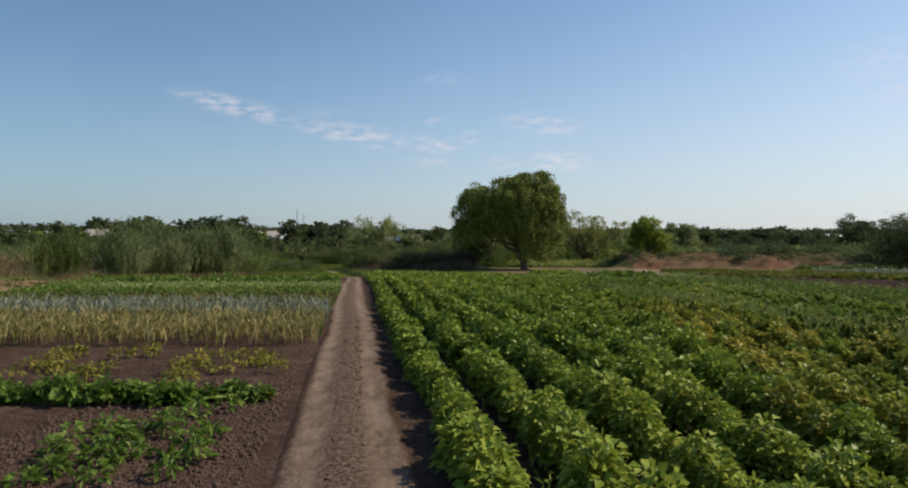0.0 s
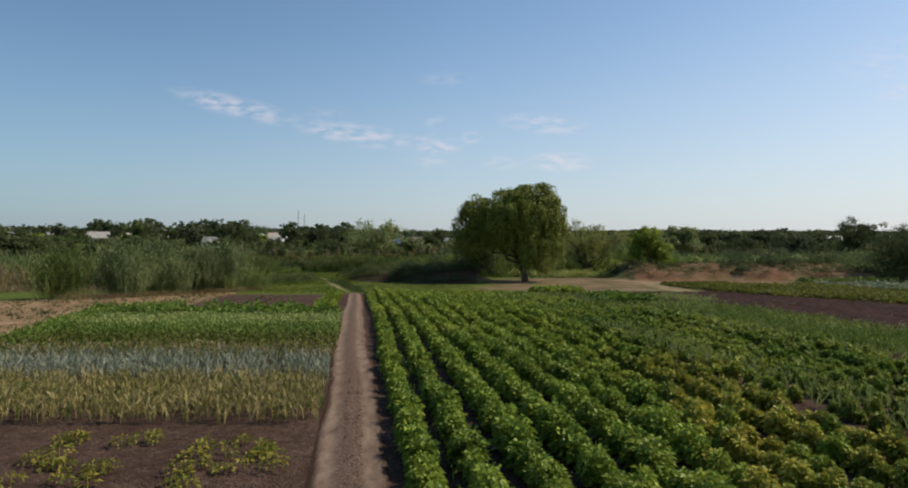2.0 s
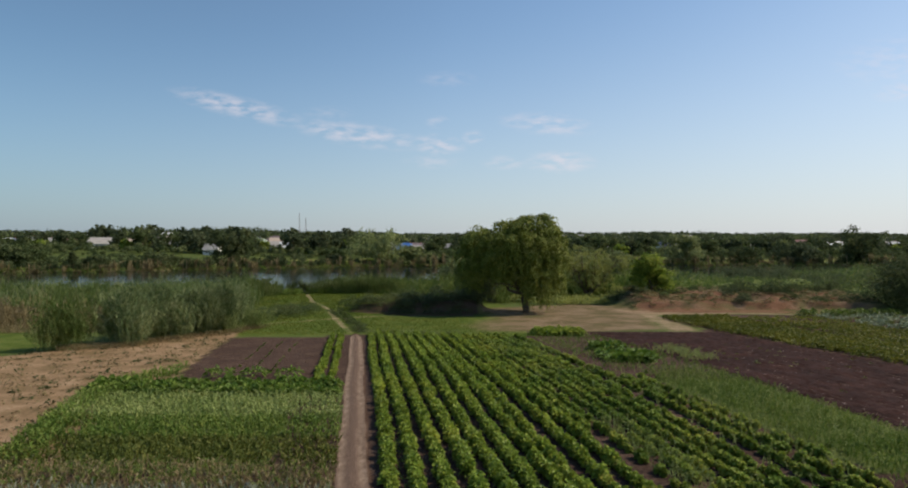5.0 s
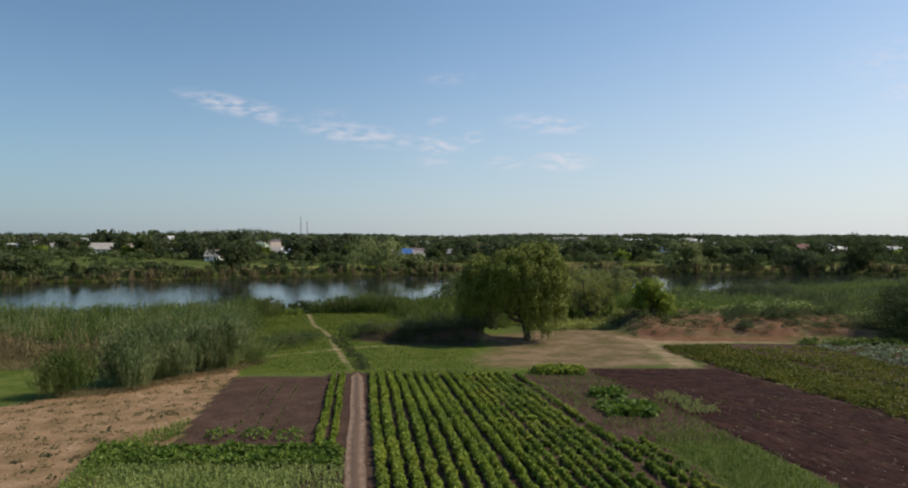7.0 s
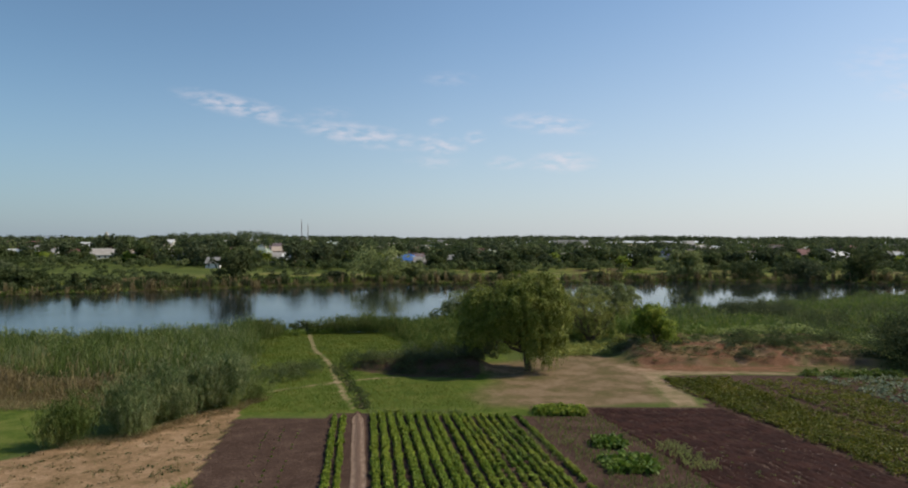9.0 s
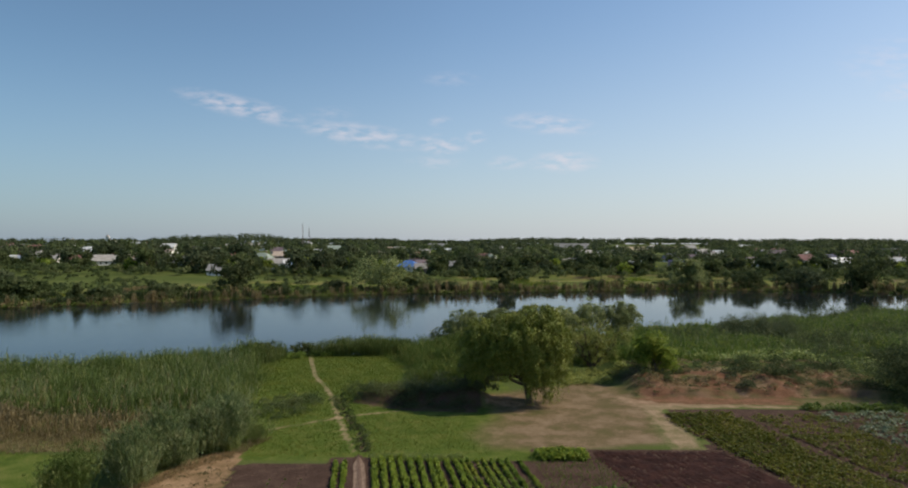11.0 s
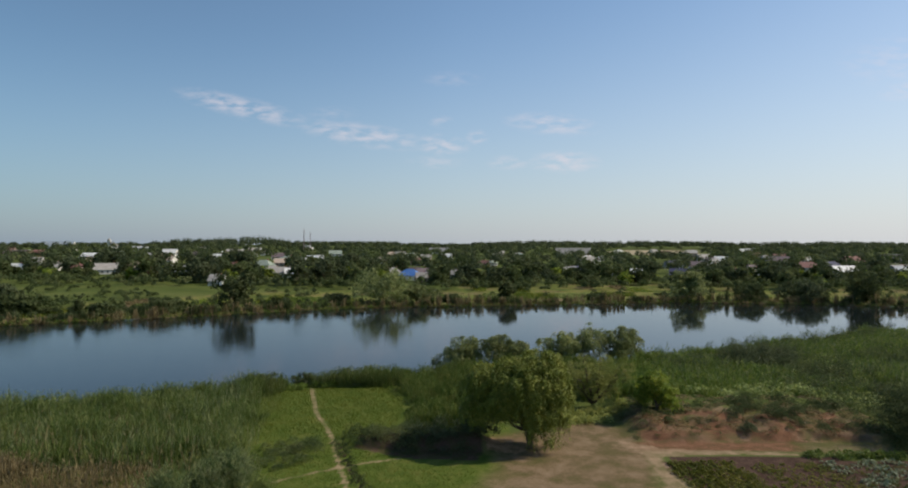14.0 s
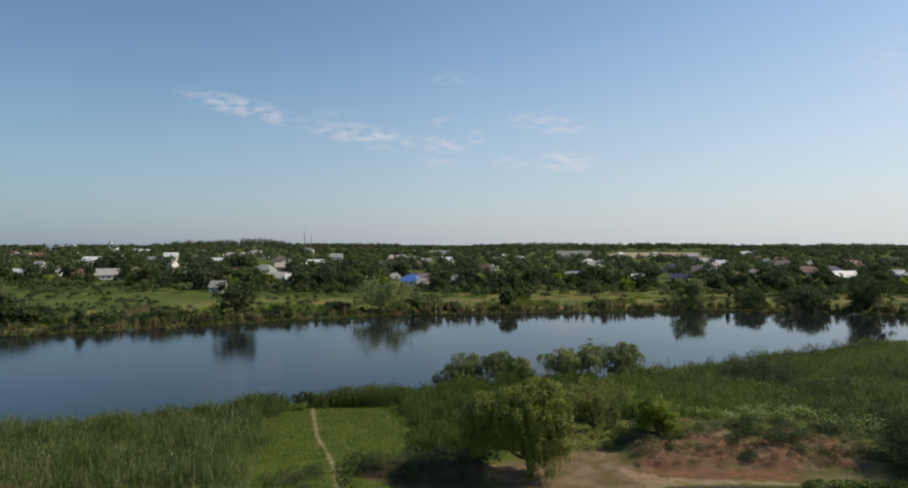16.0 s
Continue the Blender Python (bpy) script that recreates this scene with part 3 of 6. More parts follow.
def upright_blades(x, y, z, height, width, lean=0.18, leaves=3, leaf_len=0.4, rise=1.0, spread=None, stem=1.0):
    """Stems with a few arching leaves each: reeds, garlic, tall grass. spread: a lean of its own for each stem."""
    n = len(x)
    foot = np.stack((x, y, z), 1)
    up = np.stack((lean * rng.normal(size=n), lean * rng.normal(size=n), np.ones(n)), 1)
    if spread is not None:
        up[:, :2] += spread
    out = [leaf_arrays(foot, up, height, width * stem, 0.02, 0.0)]
    for _ in range(leaves):
        at = foot + up * (height * rng.uniform(0.25, 0.88, n))[:, None]
        ang = rng.uniform(0, 2 * np.pi, n)
        w = np.stack((np.cos(ang), np.sin(ang), rise * rng.uniform(0.5, 1.6, n)), 1)
        out.append(leaf_arrays(at, w, height * leaf_len * rng.uniform(0.7, 1.2, n), width * 0.9, 0.15, 0.04))
    return join(out)


def domes(cx, cy, cz, radius, height, count, length, width):
    """Low leafy plants: count leaves over a dome round each centre."""
    n = len(cx) * count
    k = np.repeat(np.arange(len(cx)), count)
    ang, s = rng.uniform(0, 2 * np.pi, n), rng.uniform(0, 1, n) ** 0.6
    rad = radius[k] * s
    h = height[k] * (0.25 + 0.75 * np.sqrt(np.maximum(0, 1 - s ** 2))) * rng.uniform(0.55, 1.12, n)
    base = np.stack((cx[k] + rad * np.cos(ang), cy[k] + rad * np.sin(ang), cz[k] + h), 1)
    way = np.stack((np.cos(ang) * (0.4 + s), np.sin(ang) * (0.4 + s), 0.55 - 0.6 * s), 1) + 0.45 * rng.normal(size=(n, 3))
    return leaf_arrays(base, way, length * rng.uniform(0.65, 1.3, n), width * rng.uniform(0.7, 1.2, n), 0.2)


def scatter(poly, per_m2):
    px, py = zip(*poly)
    area = (max(px) - min(px)) * (max(py) - min(py))
    n = int(area * per_m2)
    x, y = rng.uniform(min(px), max(px), n), rng.uniform(min(py), max(py), n)
    k = inside(x, y, poly)
    return x[k], y[k]


# ---- ground, water, track ----
def axis(lo, hi, step, far_lo, far_hi, grow=1.16):
    mid = list(np.arange(lo, hi + step / 2, step))
    s, right = step, []
    p = hi
    while p < far_hi:
        s *= grow
        p += s
        right.append(min(p, far_hi))
    s, left, p = step, [], lo
    while p > far_lo:
        s *= grow
        p -= s
        left.append(max(p, far_lo))
    return np.array(left[::-1] + mid + right)


def build_ground():
    xs = axis(-46, 62, 0.5, -4500, 4500, 1.15)
    ys = axis(-6, 120, 0.42, -900, 4800, 1.07)
    gx, gy = np.meshgrid(xs, ys)
    gz = land(gx, gy)
    nx, ny = len(xs), len(ys)
    i = (np.arange(ny - 1)[:, None] * nx + np.arange(nx - 1)[None]).ravel()
    me = mesh_from("ground", np.stack((gx, gy, gz), -1).reshape(-1, 3), np.stack((i, i + 1, i + nx + 1, i + nx), 1), M_GROUND, True)
    a, b = np.zeros((ny, nx, 4), np.float32), np.zeros((ny, nx, 4), np.float32)
    a[..., 3] = 1
    fb = far_bank(gx)
    v = gx + SHEAR * gy
    for poly in (FOREGROUND, FIELD_RIGHT, SOIL_LEFT, SOIL_RIGHT, strip(-3.0, 0.9, -8, 56), strip(16, 22, 34, 58.4), strip(33, 34.6, 8, 60), strip(42.4, 43.5, 15, 71), strip(50.5, 66, 40, 72), strip(34.4, 43.6, 8, 71.4), strip(43.4, 52, 18, 71)):
        a[..., 0][inside(gx, gy, poly)] = 1
    a[..., 1][inside(gx, gy, STRAW)] = 1
    a[..., 3] = 0
    k = inside(gx, gy, BROWN)
    a[..., 3][k] = ((0.46 + 0.54 * smooth(-1, 8, gx)) * smooth(0, 2.5, edge_distance(gx, gy, BROWN)))[k]
    a[..., 3] = np.maximum(a[..., 3], 0.85 * smooth(6.5, 3.0, np.hypot(gx - 7.5, gy - 77)))
    a[..., 2][(gy > 55) & (gy < near_bank(gx)) & (a[..., 1] < 0.5) & (v > -14) & (v < 20)] = 1
    a[..., 2][inside(gx, gy, [(-46, 36), (-34, 38), (-31, 46), (-36, 56), (-46, 58)])] = 1
    b[..., 0][inside(gx, gy, SANDY)] = 0.58
    b[..., 0] = np.maximum(b[..., 0], 0.34 * smooth(2.2, 0.0, edge_distance(gx, gy, SANDY)) * (gx < 24.5))
    b[..., 0][(np.abs(gx - footpath(gy)) < 0.34 + 0.005 * (gy - 60)) & (gy > 57) & (gy < 112)] = 0.5
    a[..., 0][(np.abs(gx - ditch(gy)) < 0.22) & (gy > 57.5) & (gy < 78)] = 0.8
    b[..., 0][(np.abs(gy - np.interp(gx, (-24, -13.3, -6.9), (62.2, 69.4, 72.2))) < 0.36) & (gx > -24) & (gx < -6.9)] = 0.46
    face = smooth(77.6, 78.6, gy) * smooth(92, 87, gy) * smooth(21, 25, gx) * smooth(58, 52, gx)
    a[..., 3] = np.maximum(a[..., 3], face * 0.8)
    a[..., 3] = np.maximum(a[..., 3], 0.6 * smooth(19, 23, gx) * smooth(58, 52, gx) * smooth(73.5, 75.5, gy) * smooth(80, 78, gy))
    a[..., 0][inside(gx, gy, [(24.6, 71), (45, 71), (45, 73.2), (24.8, 73.0)])] = 0.9
    scarp = smooth(77.8, 78.8, gy) * smooth(90, 85, gy) * smooth(21.5, 25, gx) * smooth(53, 47, gx)
    b[..., 3] = scarp * (0.62 + 0.35 * bumpy(gx, gy * 1.5, 1.3) + 0.12 * bumpy(gy * 2, gx * 2, 0.9))
    b[..., 3][inside(gx, gy, [(48.5, 80.5), (51.5, 80), (52.5, 86), (50, 87)])] = 0.8
    b[..., 3] = np.maximum(b[..., 3], 0.72 * smooth(20, 23, gx) * smooth(46, 40, gx) * smooth(74.6, 75.6, gy) * smooth(79, 78, gy))
    a[..., 0] = np.maximum(a[..., 0], face * (0.3 + 0.3 * bumpy(gx, gy, 1.1)))
    b[..., 0] = np.maximum(b[..., 0], face * (0.06 + 0.3 * bumpy(gx * 1.4, gy * 2.2, 1.6)))
    a[..., 3] *= 1 - 0.8 * face * smooth(0.3, 0.6, bumpy(gy + 3, gx, 2.3))
    a[..., 0] *= 1 - 0.8 * face * smooth(0.15, 0.5, bumpy(gy + 3, gx, 2.3))
    # mound's bare earth, carried out over the willow's shadow to blacken it
    a[..., 0][inside(gx, gy, [(-13.2, 75.6), (-8, 72.8), (-5, 71.8), (2.0, 71.6), (3.0, 74.6), (2.6, 81), (-13, 81)])] = 0.66
    # sandy right flank of the mound, laid pale to show it sunlit
    a[..., 1][inside(gx, gy, [(2.6, 79.5), (4.0, 80), (8.2, 75.6), (6.8, 73.6), (3.2, 75.0)])] = 0.75
    a[..., 1] = np.maximum(a[..., 1], 0.36 * ((gx < -30) & (gx > -60) & (gy > 57) & (gy < 64)))
    far = gy - fb
    b[..., 1][(far > 2) & (far < 85 + 25 * bumpy(gx, gy, 60))] = 0.72 + 0.25 * bumpy(gx, gy, 22)[(far > 2) & (far < 85 + 25 * bumpy(gx, gy, 60))]
    b[..., 2][(gy > 790) & (gy < 985) & (gx > 0.238 * gy + 12 * np.sin(gy / 30)) & (gx < 0.388 * gy)] = 1
    for layer, data in (("cover_a", a), ("cover_b", b)):
        c = me.color_attributes.new(layer, "FLOAT_COLOR", "POINT")
        c.data.foreach_set("color", data.ravel())
    return tagged(new("ground", me), "uneven ground of tilled earth, grass and dry straw", "ground", kind="structure")


def build_water():
    xs = np.linspace(-900, 1000, 60)
    near, far = near_bank(xs) - 2, far_bank(xs) + 1
    rows = [near + (far - near) * k for k in (0, 0.33, 0.66, 1)]
    v = np.array([(x, r[i], WATER) for r in rows for i, x in enumerate(xs)])
    n = len(xs)
    f = [(j * n + i, j * n + i + 1, (j + 1) * n + i + 1, (j + 1) * n + i) for j in range(3) for i in range(n - 1)]
    return tagged(new("water", mesh_from("water", v, f, M_WATER)), "calm bluish river water between reed banks", "water", kind="structure")


def build_track():
    """Two hard wheel ruts with a loose crown between them."""
    ys = np.arange(-14, 57.6, 0.16)
    vs = np.linspace(-0.76, 0.62, 21)
    gy, gv = np.meshgrid(ys, vs, indexing="ij")
    c = -0.07 + 0.05 * np.sin(gy / 5.5) + 0.03 * np.sin(gy / 1.9) - 0.004 * gy
    q = gv + 0.06
    rut = np.exp(-((np.abs(q) - 0.35) / 0.17) ** 2)
    edge = smooth(0.46, 0.66, np.abs(q))
    gx = gv * (1 - 0.5 * smooth(53, 57.6, gy)) + c - SHEAR * gy
    z = land(gx, gy) + 0.065 - 0.09 * smooth(55.5, 57.6, gy) - 0.04 * rut + 0.006 * bumpy(gx, gy, 0.21) - 0.08 * edge + 0.002 * rng.normal(size=gx.shape)
    ny, nv = gx.shape
    i = (np.arange(ny - 1)[:, None] * nv + np.arange(nv - 1)[None]).ravel()
    me = mesh_from("dirt_track", np.stack((gx, gy, z), -1).reshape(-1, 3), np.stack((i, i + 1, i + nv + 1, i + nv), 1), M_ROAD, True)
    col = np.zeros((ny, nv, 4), np.float32)
    col[..., 0] = np.clip(rut * (0.8 + 0.16 * bumpy(gx, gy, 1.7)) - 0.2 * edge, 0, 1)
    col[..., 1] = smooth(0.40, 0.66, np.abs(q) + 0.8 * smooth(54, 58, gy) + 0.05 * bumpy(gx * 3, gy, 0.5))
    col[..., 3] = 1
    me.color_attributes.new("worn", "FLOAT_COLOR", "POINT").data.foreach_set("color", col.ravel())
    return tagged(new("road", me), "narrow dirt farm track with two pale wheel ruts", "road", kind="structure")


def build_tilled_plot():
    """The freshly tilled plot: low uneven ridges along the rows."""
    ys, vs = np.arange(6, 58.4, 0.3), np.linspace(21.2, 34.3, 75)
    gy, gv = np.meshgrid(ys, vs, indexing="ij")
    gx = gv - SHEAR * gy + 0.15 * bumpy(gv, gy, 0.8)
    z = land(gx, gy) + 0.05 + 0.012 * np.sin(2 * np.pi * gv / 0.7) + 0.04 * rng.normal(size=gx.shape) + 0.03 * bumpy(gx, gy, 0.5)
    rim = np.minimum(smooth(0, 2, np.arange(len(ys)))[:, None] * smooth(0, 2, np.arange(len(ys))[::-1])[:, None], smooth(0, 2, np.arange(len(vs)))[None] * smooth(0, 2, np.arange(len(vs))[::-1])[None])
    z = z - 0.14 * (1 - rim)
    ny, nv = gx.shape
    i = (np.arange(ny - 1)[:, None] * nv + np.arange(nv - 1)[None]).ravel()
    me = mesh_from("tilled_plot", np.stack((gx, gy, z), -1).reshape(-1, 3), np.stack((i, i + 1, i + nv + 1, i + nv), 1), M_DARKSOIL)
    return tagged(new("tilled_plot", me), "dark reddish freshly tilled bare plot", "ground", kind="structure")


build_ground()
build_water()
build_track()
build_tilled_plot()


# ---- trees ----
def limb(a, b, sag, r0, r1, steps=6):
    a, b = np.asarray(a, float), np.asarray(b, float)
    k = np.linspace(0, 1, steps)[:, None]
    p = a + (b - a) * k
    p[:, 2] += sag * np.sin(np.pi * k[:, 0])
    p[1:-1] += 0.05 * np.linalg.norm(b - a) * rng.normal(size=(steps - 2, 3)) * 0.5
    return p, np.linspace(r0, r1, steps)


def shell_leaves(p, out, length, width, loose=0.45):
    """Leaf sprays that lie along a crown's surface, facing outwards."""
    n = len(p)
    face = unit(out + loose * rng.normal(size=(n, 3)))
    a = unit(np.cross(face, rng.normal(size=(n, 3))))
    b = np.cross(face, a)
    length, width = np.broadcast_to(length, n)[:, None], np.broadcast_to(width, n)[:, None]
    v = np.stack((p - 0.5 * length * a, p + width * b + 0.1 * length * face, p + 0.5 * length * a, p - width * b + 0.1 * length * face), 1).reshape(-1, 3)
    i = np.arange(n)[:, None] * 4
    f = np.concatenate((i + np.array([[0, 1, 2]]), i + np.array([[0, 2, 3]])), 1).reshape(-1, 3)
    return v, f


def crown_leaves(lobes, n, length, width, hang=0.0, shell=0.0, tuft=34):
    """Leaves in the outer shells of lobes (x, y, z, rx, ry, rz); hang: how far they droop in strands."""
    lobes = np.asarray(lobes, float)
    vol = lobes[:, 3] * lobes[:, 4] * lobes[:, 5]
    # leaves gather in tufts, with gaps between
    m = max(90, n // tuft)
    lobe = rng.choice(len(lobes), m, p=vol / vol.sum())
    out = unit(rng.normal(size=(m, 3)))
    heart = lobes[lobe, :3] + lobes[lobe, 3:] * out * (rng.uniform(0.35, 1.0, m) ** 0.5 * (1 + 0.12 * rng.normal(size=m)))[:, None]
    t = rng.integers(0, m, n)
    k, d = lobe[t], unit(out[t] + 0.5 * rng.normal(size=(n, 3)))
    p = heart[t] + 0.17 * lobes[k, 3:] * rng.normal(size=(n, 3)) * np.array([1, 1, 0.8])
    way = d * np.array([1, 1, 0.6]) + 0.8 * rng.normal(size=(n, 3))
    way[:, 2] -= hang
    long, wide = length * rng.uniform(0.6, 1.4, n), width * rng.uniform(0.7, 1.3, n)
    if not shell:
        return leaf_arrays(p, way, long, wide, 0.2)
    mid = np.average(lobes[:, :3], axis=0, weights=vol)
    h = int(n * shell)
    facing = unit(d[:h] + 0.5 * unit(p[:h] - mid))
    return join([shell_leaves(p[:h], facing, long[:h] * 1.1, wide[:h] * 1.5), leaf_arrays(p[h:], way[h:], long[h:], wide[h:], 0.2)])


def strands(tops, lengths, per, length, width):
    """Hanging willow shoots: leaves down a line from every top."""
    n = len(tops) * per
    k = np.repeat(np.arange(len(tops)), per)
    s = np.clip(np.tile(np.linspace(0, 1, per), len(tops)) + 0.02 * rng.normal(size=n), 0, 1)
    p = tops[k].copy()
    drift = 0.25 * rng.normal(size=(len(tops), 2))
    p[:, 2] -= s * lengths[k]
    p[:, :2] += drift[k] * (s ** 1.5)[:, None] + 0.06 * rng.normal(size=(n, 2))
    way = np.stack((0.7 * rng.normal(size=n), 0.7 * rng.normal(size=n), -rng.uniform(0.2, 1.1, n)), 1)
    return leaf_arrays(p, way, length * rng.uniform(0.7, 1.3, n), width, 0.1)


def tree(name, x, y, wood, leaves, leaf_mat, label, category="tree", group="", z=None):
    ob = new(name)
    ob.location = (x, y, float(land(x, y)) - 0.05 if z is None else z)
    if wood is not None:
        v, f = join(wood)
        part("trunk", mesh_from("trunk", v, f, M_BARK, True), ob, "forked brown trunk and limbs")
    v, f = leaves
    part("crown", mesh_from("crown", v, f, leaf_mat), ob, "")
    return tagged(ob, label, category, group)


def weeping_clumps(masses, count, per, shoots, length, width, fill=9000):
    """A weeping crown: leafy clumps over the outside of large masses, each with shoots hanging from its rim, and a thin filling."""
    M = np.array(masses, float)
    area = (M[:, 3] * M[:, 4] * M[:, 5]) ** 0.667
    k = rng.choice(len(M), count * 3, p=area / area.sum())
    d = unit(rng.normal(size=(count * 3, 3)) + np.array([0, -0.15, 0.25]))
    p = M[k, :3] + M[k, 3:] * d * rng.uniform(0.84, 1.06, count * 3)[:, None]
    buried = np.zeros(len(p), bool)
    for i in range(len(M)):
        buried |= (k != i) & ((((p - M[i, :3]) / M[i, 3:]) ** 2).sum(1) < 0.6)
    p, d = p[~buried][:count], d[~buried][:count]
    n = len(p)
    size = rng.uniform(0.65, 1.3, n)
    c = np.repeat(np.arange(n), per)
    q = unit(0.7 * d[c] + np.array([0, 0, 0.45]) + 0.9 * rng.normal(size=(n * per, 3)))
    at = p[c] + (size[c] * rng.uniform(0.2, 1, n * per) ** 0.5)[:, None] * q * np.array([1, 1, 0.75])
    h = n * per // 2
    pick = rng.permutation(n * per)
    a, b = pick[:h], pick[h:]
    way = q * np.array([0.8, 0.8, 0.3]) + 0.5 * rng.normal(size=q.shape) - np.array([0, 0, 0.6])
    bits = [shell_leaves(at[a], unit(q[a] + 0.4 * d[c[a]]), length * rng.uniform(0.7, 1.4, h), width * 1.5),
            leaf_arrays(at[b], way[b], length * rng.uniform(0.7, 1.4, len(b)), width * 1.2, 0.2)]
    t = np.repeat(np.arange(n), shoots)
    out = rng.normal(size=(len(t), 3))
    out[:, 2] = 0
    tops = p[t] + (0.85 * size[t])[:, None] * unit(out + 0.8 * d[t] * np.array([1, 1, 0]))
    longs = rng.uniform(0.6, 2.0, len(t)) * (0.7 + 0.7 * rng.uniform(size=n)[t]) * np.where(tops[:, 0] > -0.5, 1.45, 0.85)
    bits.append(strands(tops, np.maximum(np.minimum(longs, tops[:, 2] - rng.uniform(0.3, 1.2, len(t))), 0.2), 15, length, width))
    m = fill
    k = rng.choice(len(M), m, p=area / area.sum())
    inner = M[k, :3] + M[k, 3:] * unit(rng.normal(size=(m, 3))) * rng.uniform(0.3, 0.8, m)[:, None]
    bits.append(leaf_arrays(inner, rng.normal(size=(m, 3)), length * 1.9, width * 2.6, 0.2))
    return bits


def big_willow():
    """The broad old willow beside the track's end; its crown droops towards the ground."""
    wood = [tube(*limb((0, 0, -0.1), (-0.3, 0.2, 2.4), 0, 0.45, 0.36), 9)]
    fork = (-0.3, 0.2, 2.3)
    heads = [(-6.5, 0.3, 8.2), (-4.6, -1.6, 9.2), (-3.0, 1.6, 10.4), (-1.0, -1.4, 10.8), (0.6, 1.0, 11.0), (2.2, -0.8, 10.0), (3.4, 0.9, 8.6), (-6.2, -0.6, 5.4), (-2.5, -2.4, 8.0), (1.0, -2.2, 8.4)]
    for h in heads:
        p, r = limb(fork, h, -0.5, 0.24, 0.05, 8)
        wood.append(tube(p, r, 6))
        for _ in range(3):
            q = p[rng.integers(4, 8)]
            wood.append(tube(*limb(q, q + np.array([1.2, 1.2, 0.7]) * rng.normal(size=3), 0.2, 0.06, 0.02, 4), 5))
    masses = [(0.8, 0.2, 8.8, 3.7, 3.7, 2.9), (-5.3, 0.2, 7.2, 2.7, 2.8, 2.8), (-2.2, -0.6, 7.9, 3.0, 3.3, 2.9), (1.3, -1.5, 4.1, 1.35, 1.5, 2.9), (-3.2, -0.6, 6.3, 2.3, 2.0, 1.7), (-0.7, -1.9, 6.4, 2.3, 1.7, 2.6),
              (3.2, -0.2, 6.4, 1.3, 2.2, 2.7), (-6.4, 0.1, 5.2, 1.6, 1.7, 1.7), (1.0, 1.6, 5.6, 2.4, 1.8, 2.4), (-3.6, 1.4, 6.1, 2.0, 1.6, 1.6)]
    bits = weeping_clumps(masses, 270, 120, 9, 0.26, 0.05)
    return tree("willow_tree", 8.7, 75.8, wood, join(bits), M_WILLOW, "broad old willow with a drooping green crown at the field's end")


def bushy_tree(name, x, y, height, width, n, mat, label, category="tree", leaf=0.3, group="", trunk=0.25, bare=0.25, lobes_n=9, hang=0.2, shell=0.8):
    """A tree or shrub of uneven lobes on a short forked trunk."""
    wood = [tube(*limb((0, 0, -0.1), (0, 0, height * max(bare, 0.12) + 0.2), 0, trunk, trunk * 0.7), 7)]
    lobes = []
    for i in range(lobes_n):
        a, s = rng.uniform(0, 2 * np.pi), rng.uniform(0.15, 0.36) * width
        z = height * rng.uniform(bare + 0.15, 0.8)
        r = width * rng.uniform(0.16, 0.28)
        shrink = 1 - 0.45 * max(0, z / height - 0.5)
        lobes.append((s * shrink * math.cos(a), s * shrink * math.sin(a), z, r, r, min(r * rng.uniform(0.7, 1.1), height - z + 0.05 * height)))
    lobes.append((0, 0, height * 0.78, width * 0.24, width * 0.24, height * 0.22))
    for l in lobes[:7]:
        wood.append(tube(*limb((0, 0, height * max(bare, 0.12)), l[:3], 0.1, trunk * 0.55, trunk * 0.12, 5), 5))
    return tree(name, x, y, wood, crown_leaves(lobes, n, leaf, leaf * 0.32, hang, shell), mat, label, category, group)


def sparse_tree():
    """A thin, half-dry tree of upright forks behind the willow."""
    wood = [tube(*limb((0, 0, -0.1), (0.1, 0, 1.0), 0, 0.3, 0.26), 7)]
    tips = []
    for i in range(16):
        a = 2 * np.pi * i / 16 + rng.uniform(-0.2, 0.2)
        s = rng.uniform(1.8, 4.8)
        tip = np.array((s * math.cos(a), 0.7 * s * math.sin(a), rng.uniform(5.8, 8.9) - 0.3 * s))
        p, r = limb((0.1, 0, 0.9), tip, -0.4, 0.15, 0.02, 8)
        wood.append(tube(p, r, 5))
        for _ in range(5):
            q = p[rng.integers(3, 8)]
            e = q + np.array([0.9, 0.9, 0.8]) * rng.normal(size=3) + np.array([0, 0, 0.6])
            wood.append(tube(*limb(q, e, 0.1, 0.04, 0.01, 4), 4))
            tips.append(e)
        tips.append(tip)
    lobes = [(*(t - np.array([0, 0, 0.5])), 1.0, 1.0, 1.1) for t in tips]
    return tree("half_dry_tree", 20.4, 95, wood, crown_leaves(lobes, 12000, 0.24, 0.055, 0.3), M_SPARSE, "thin half-dry tree with bare upright forks")


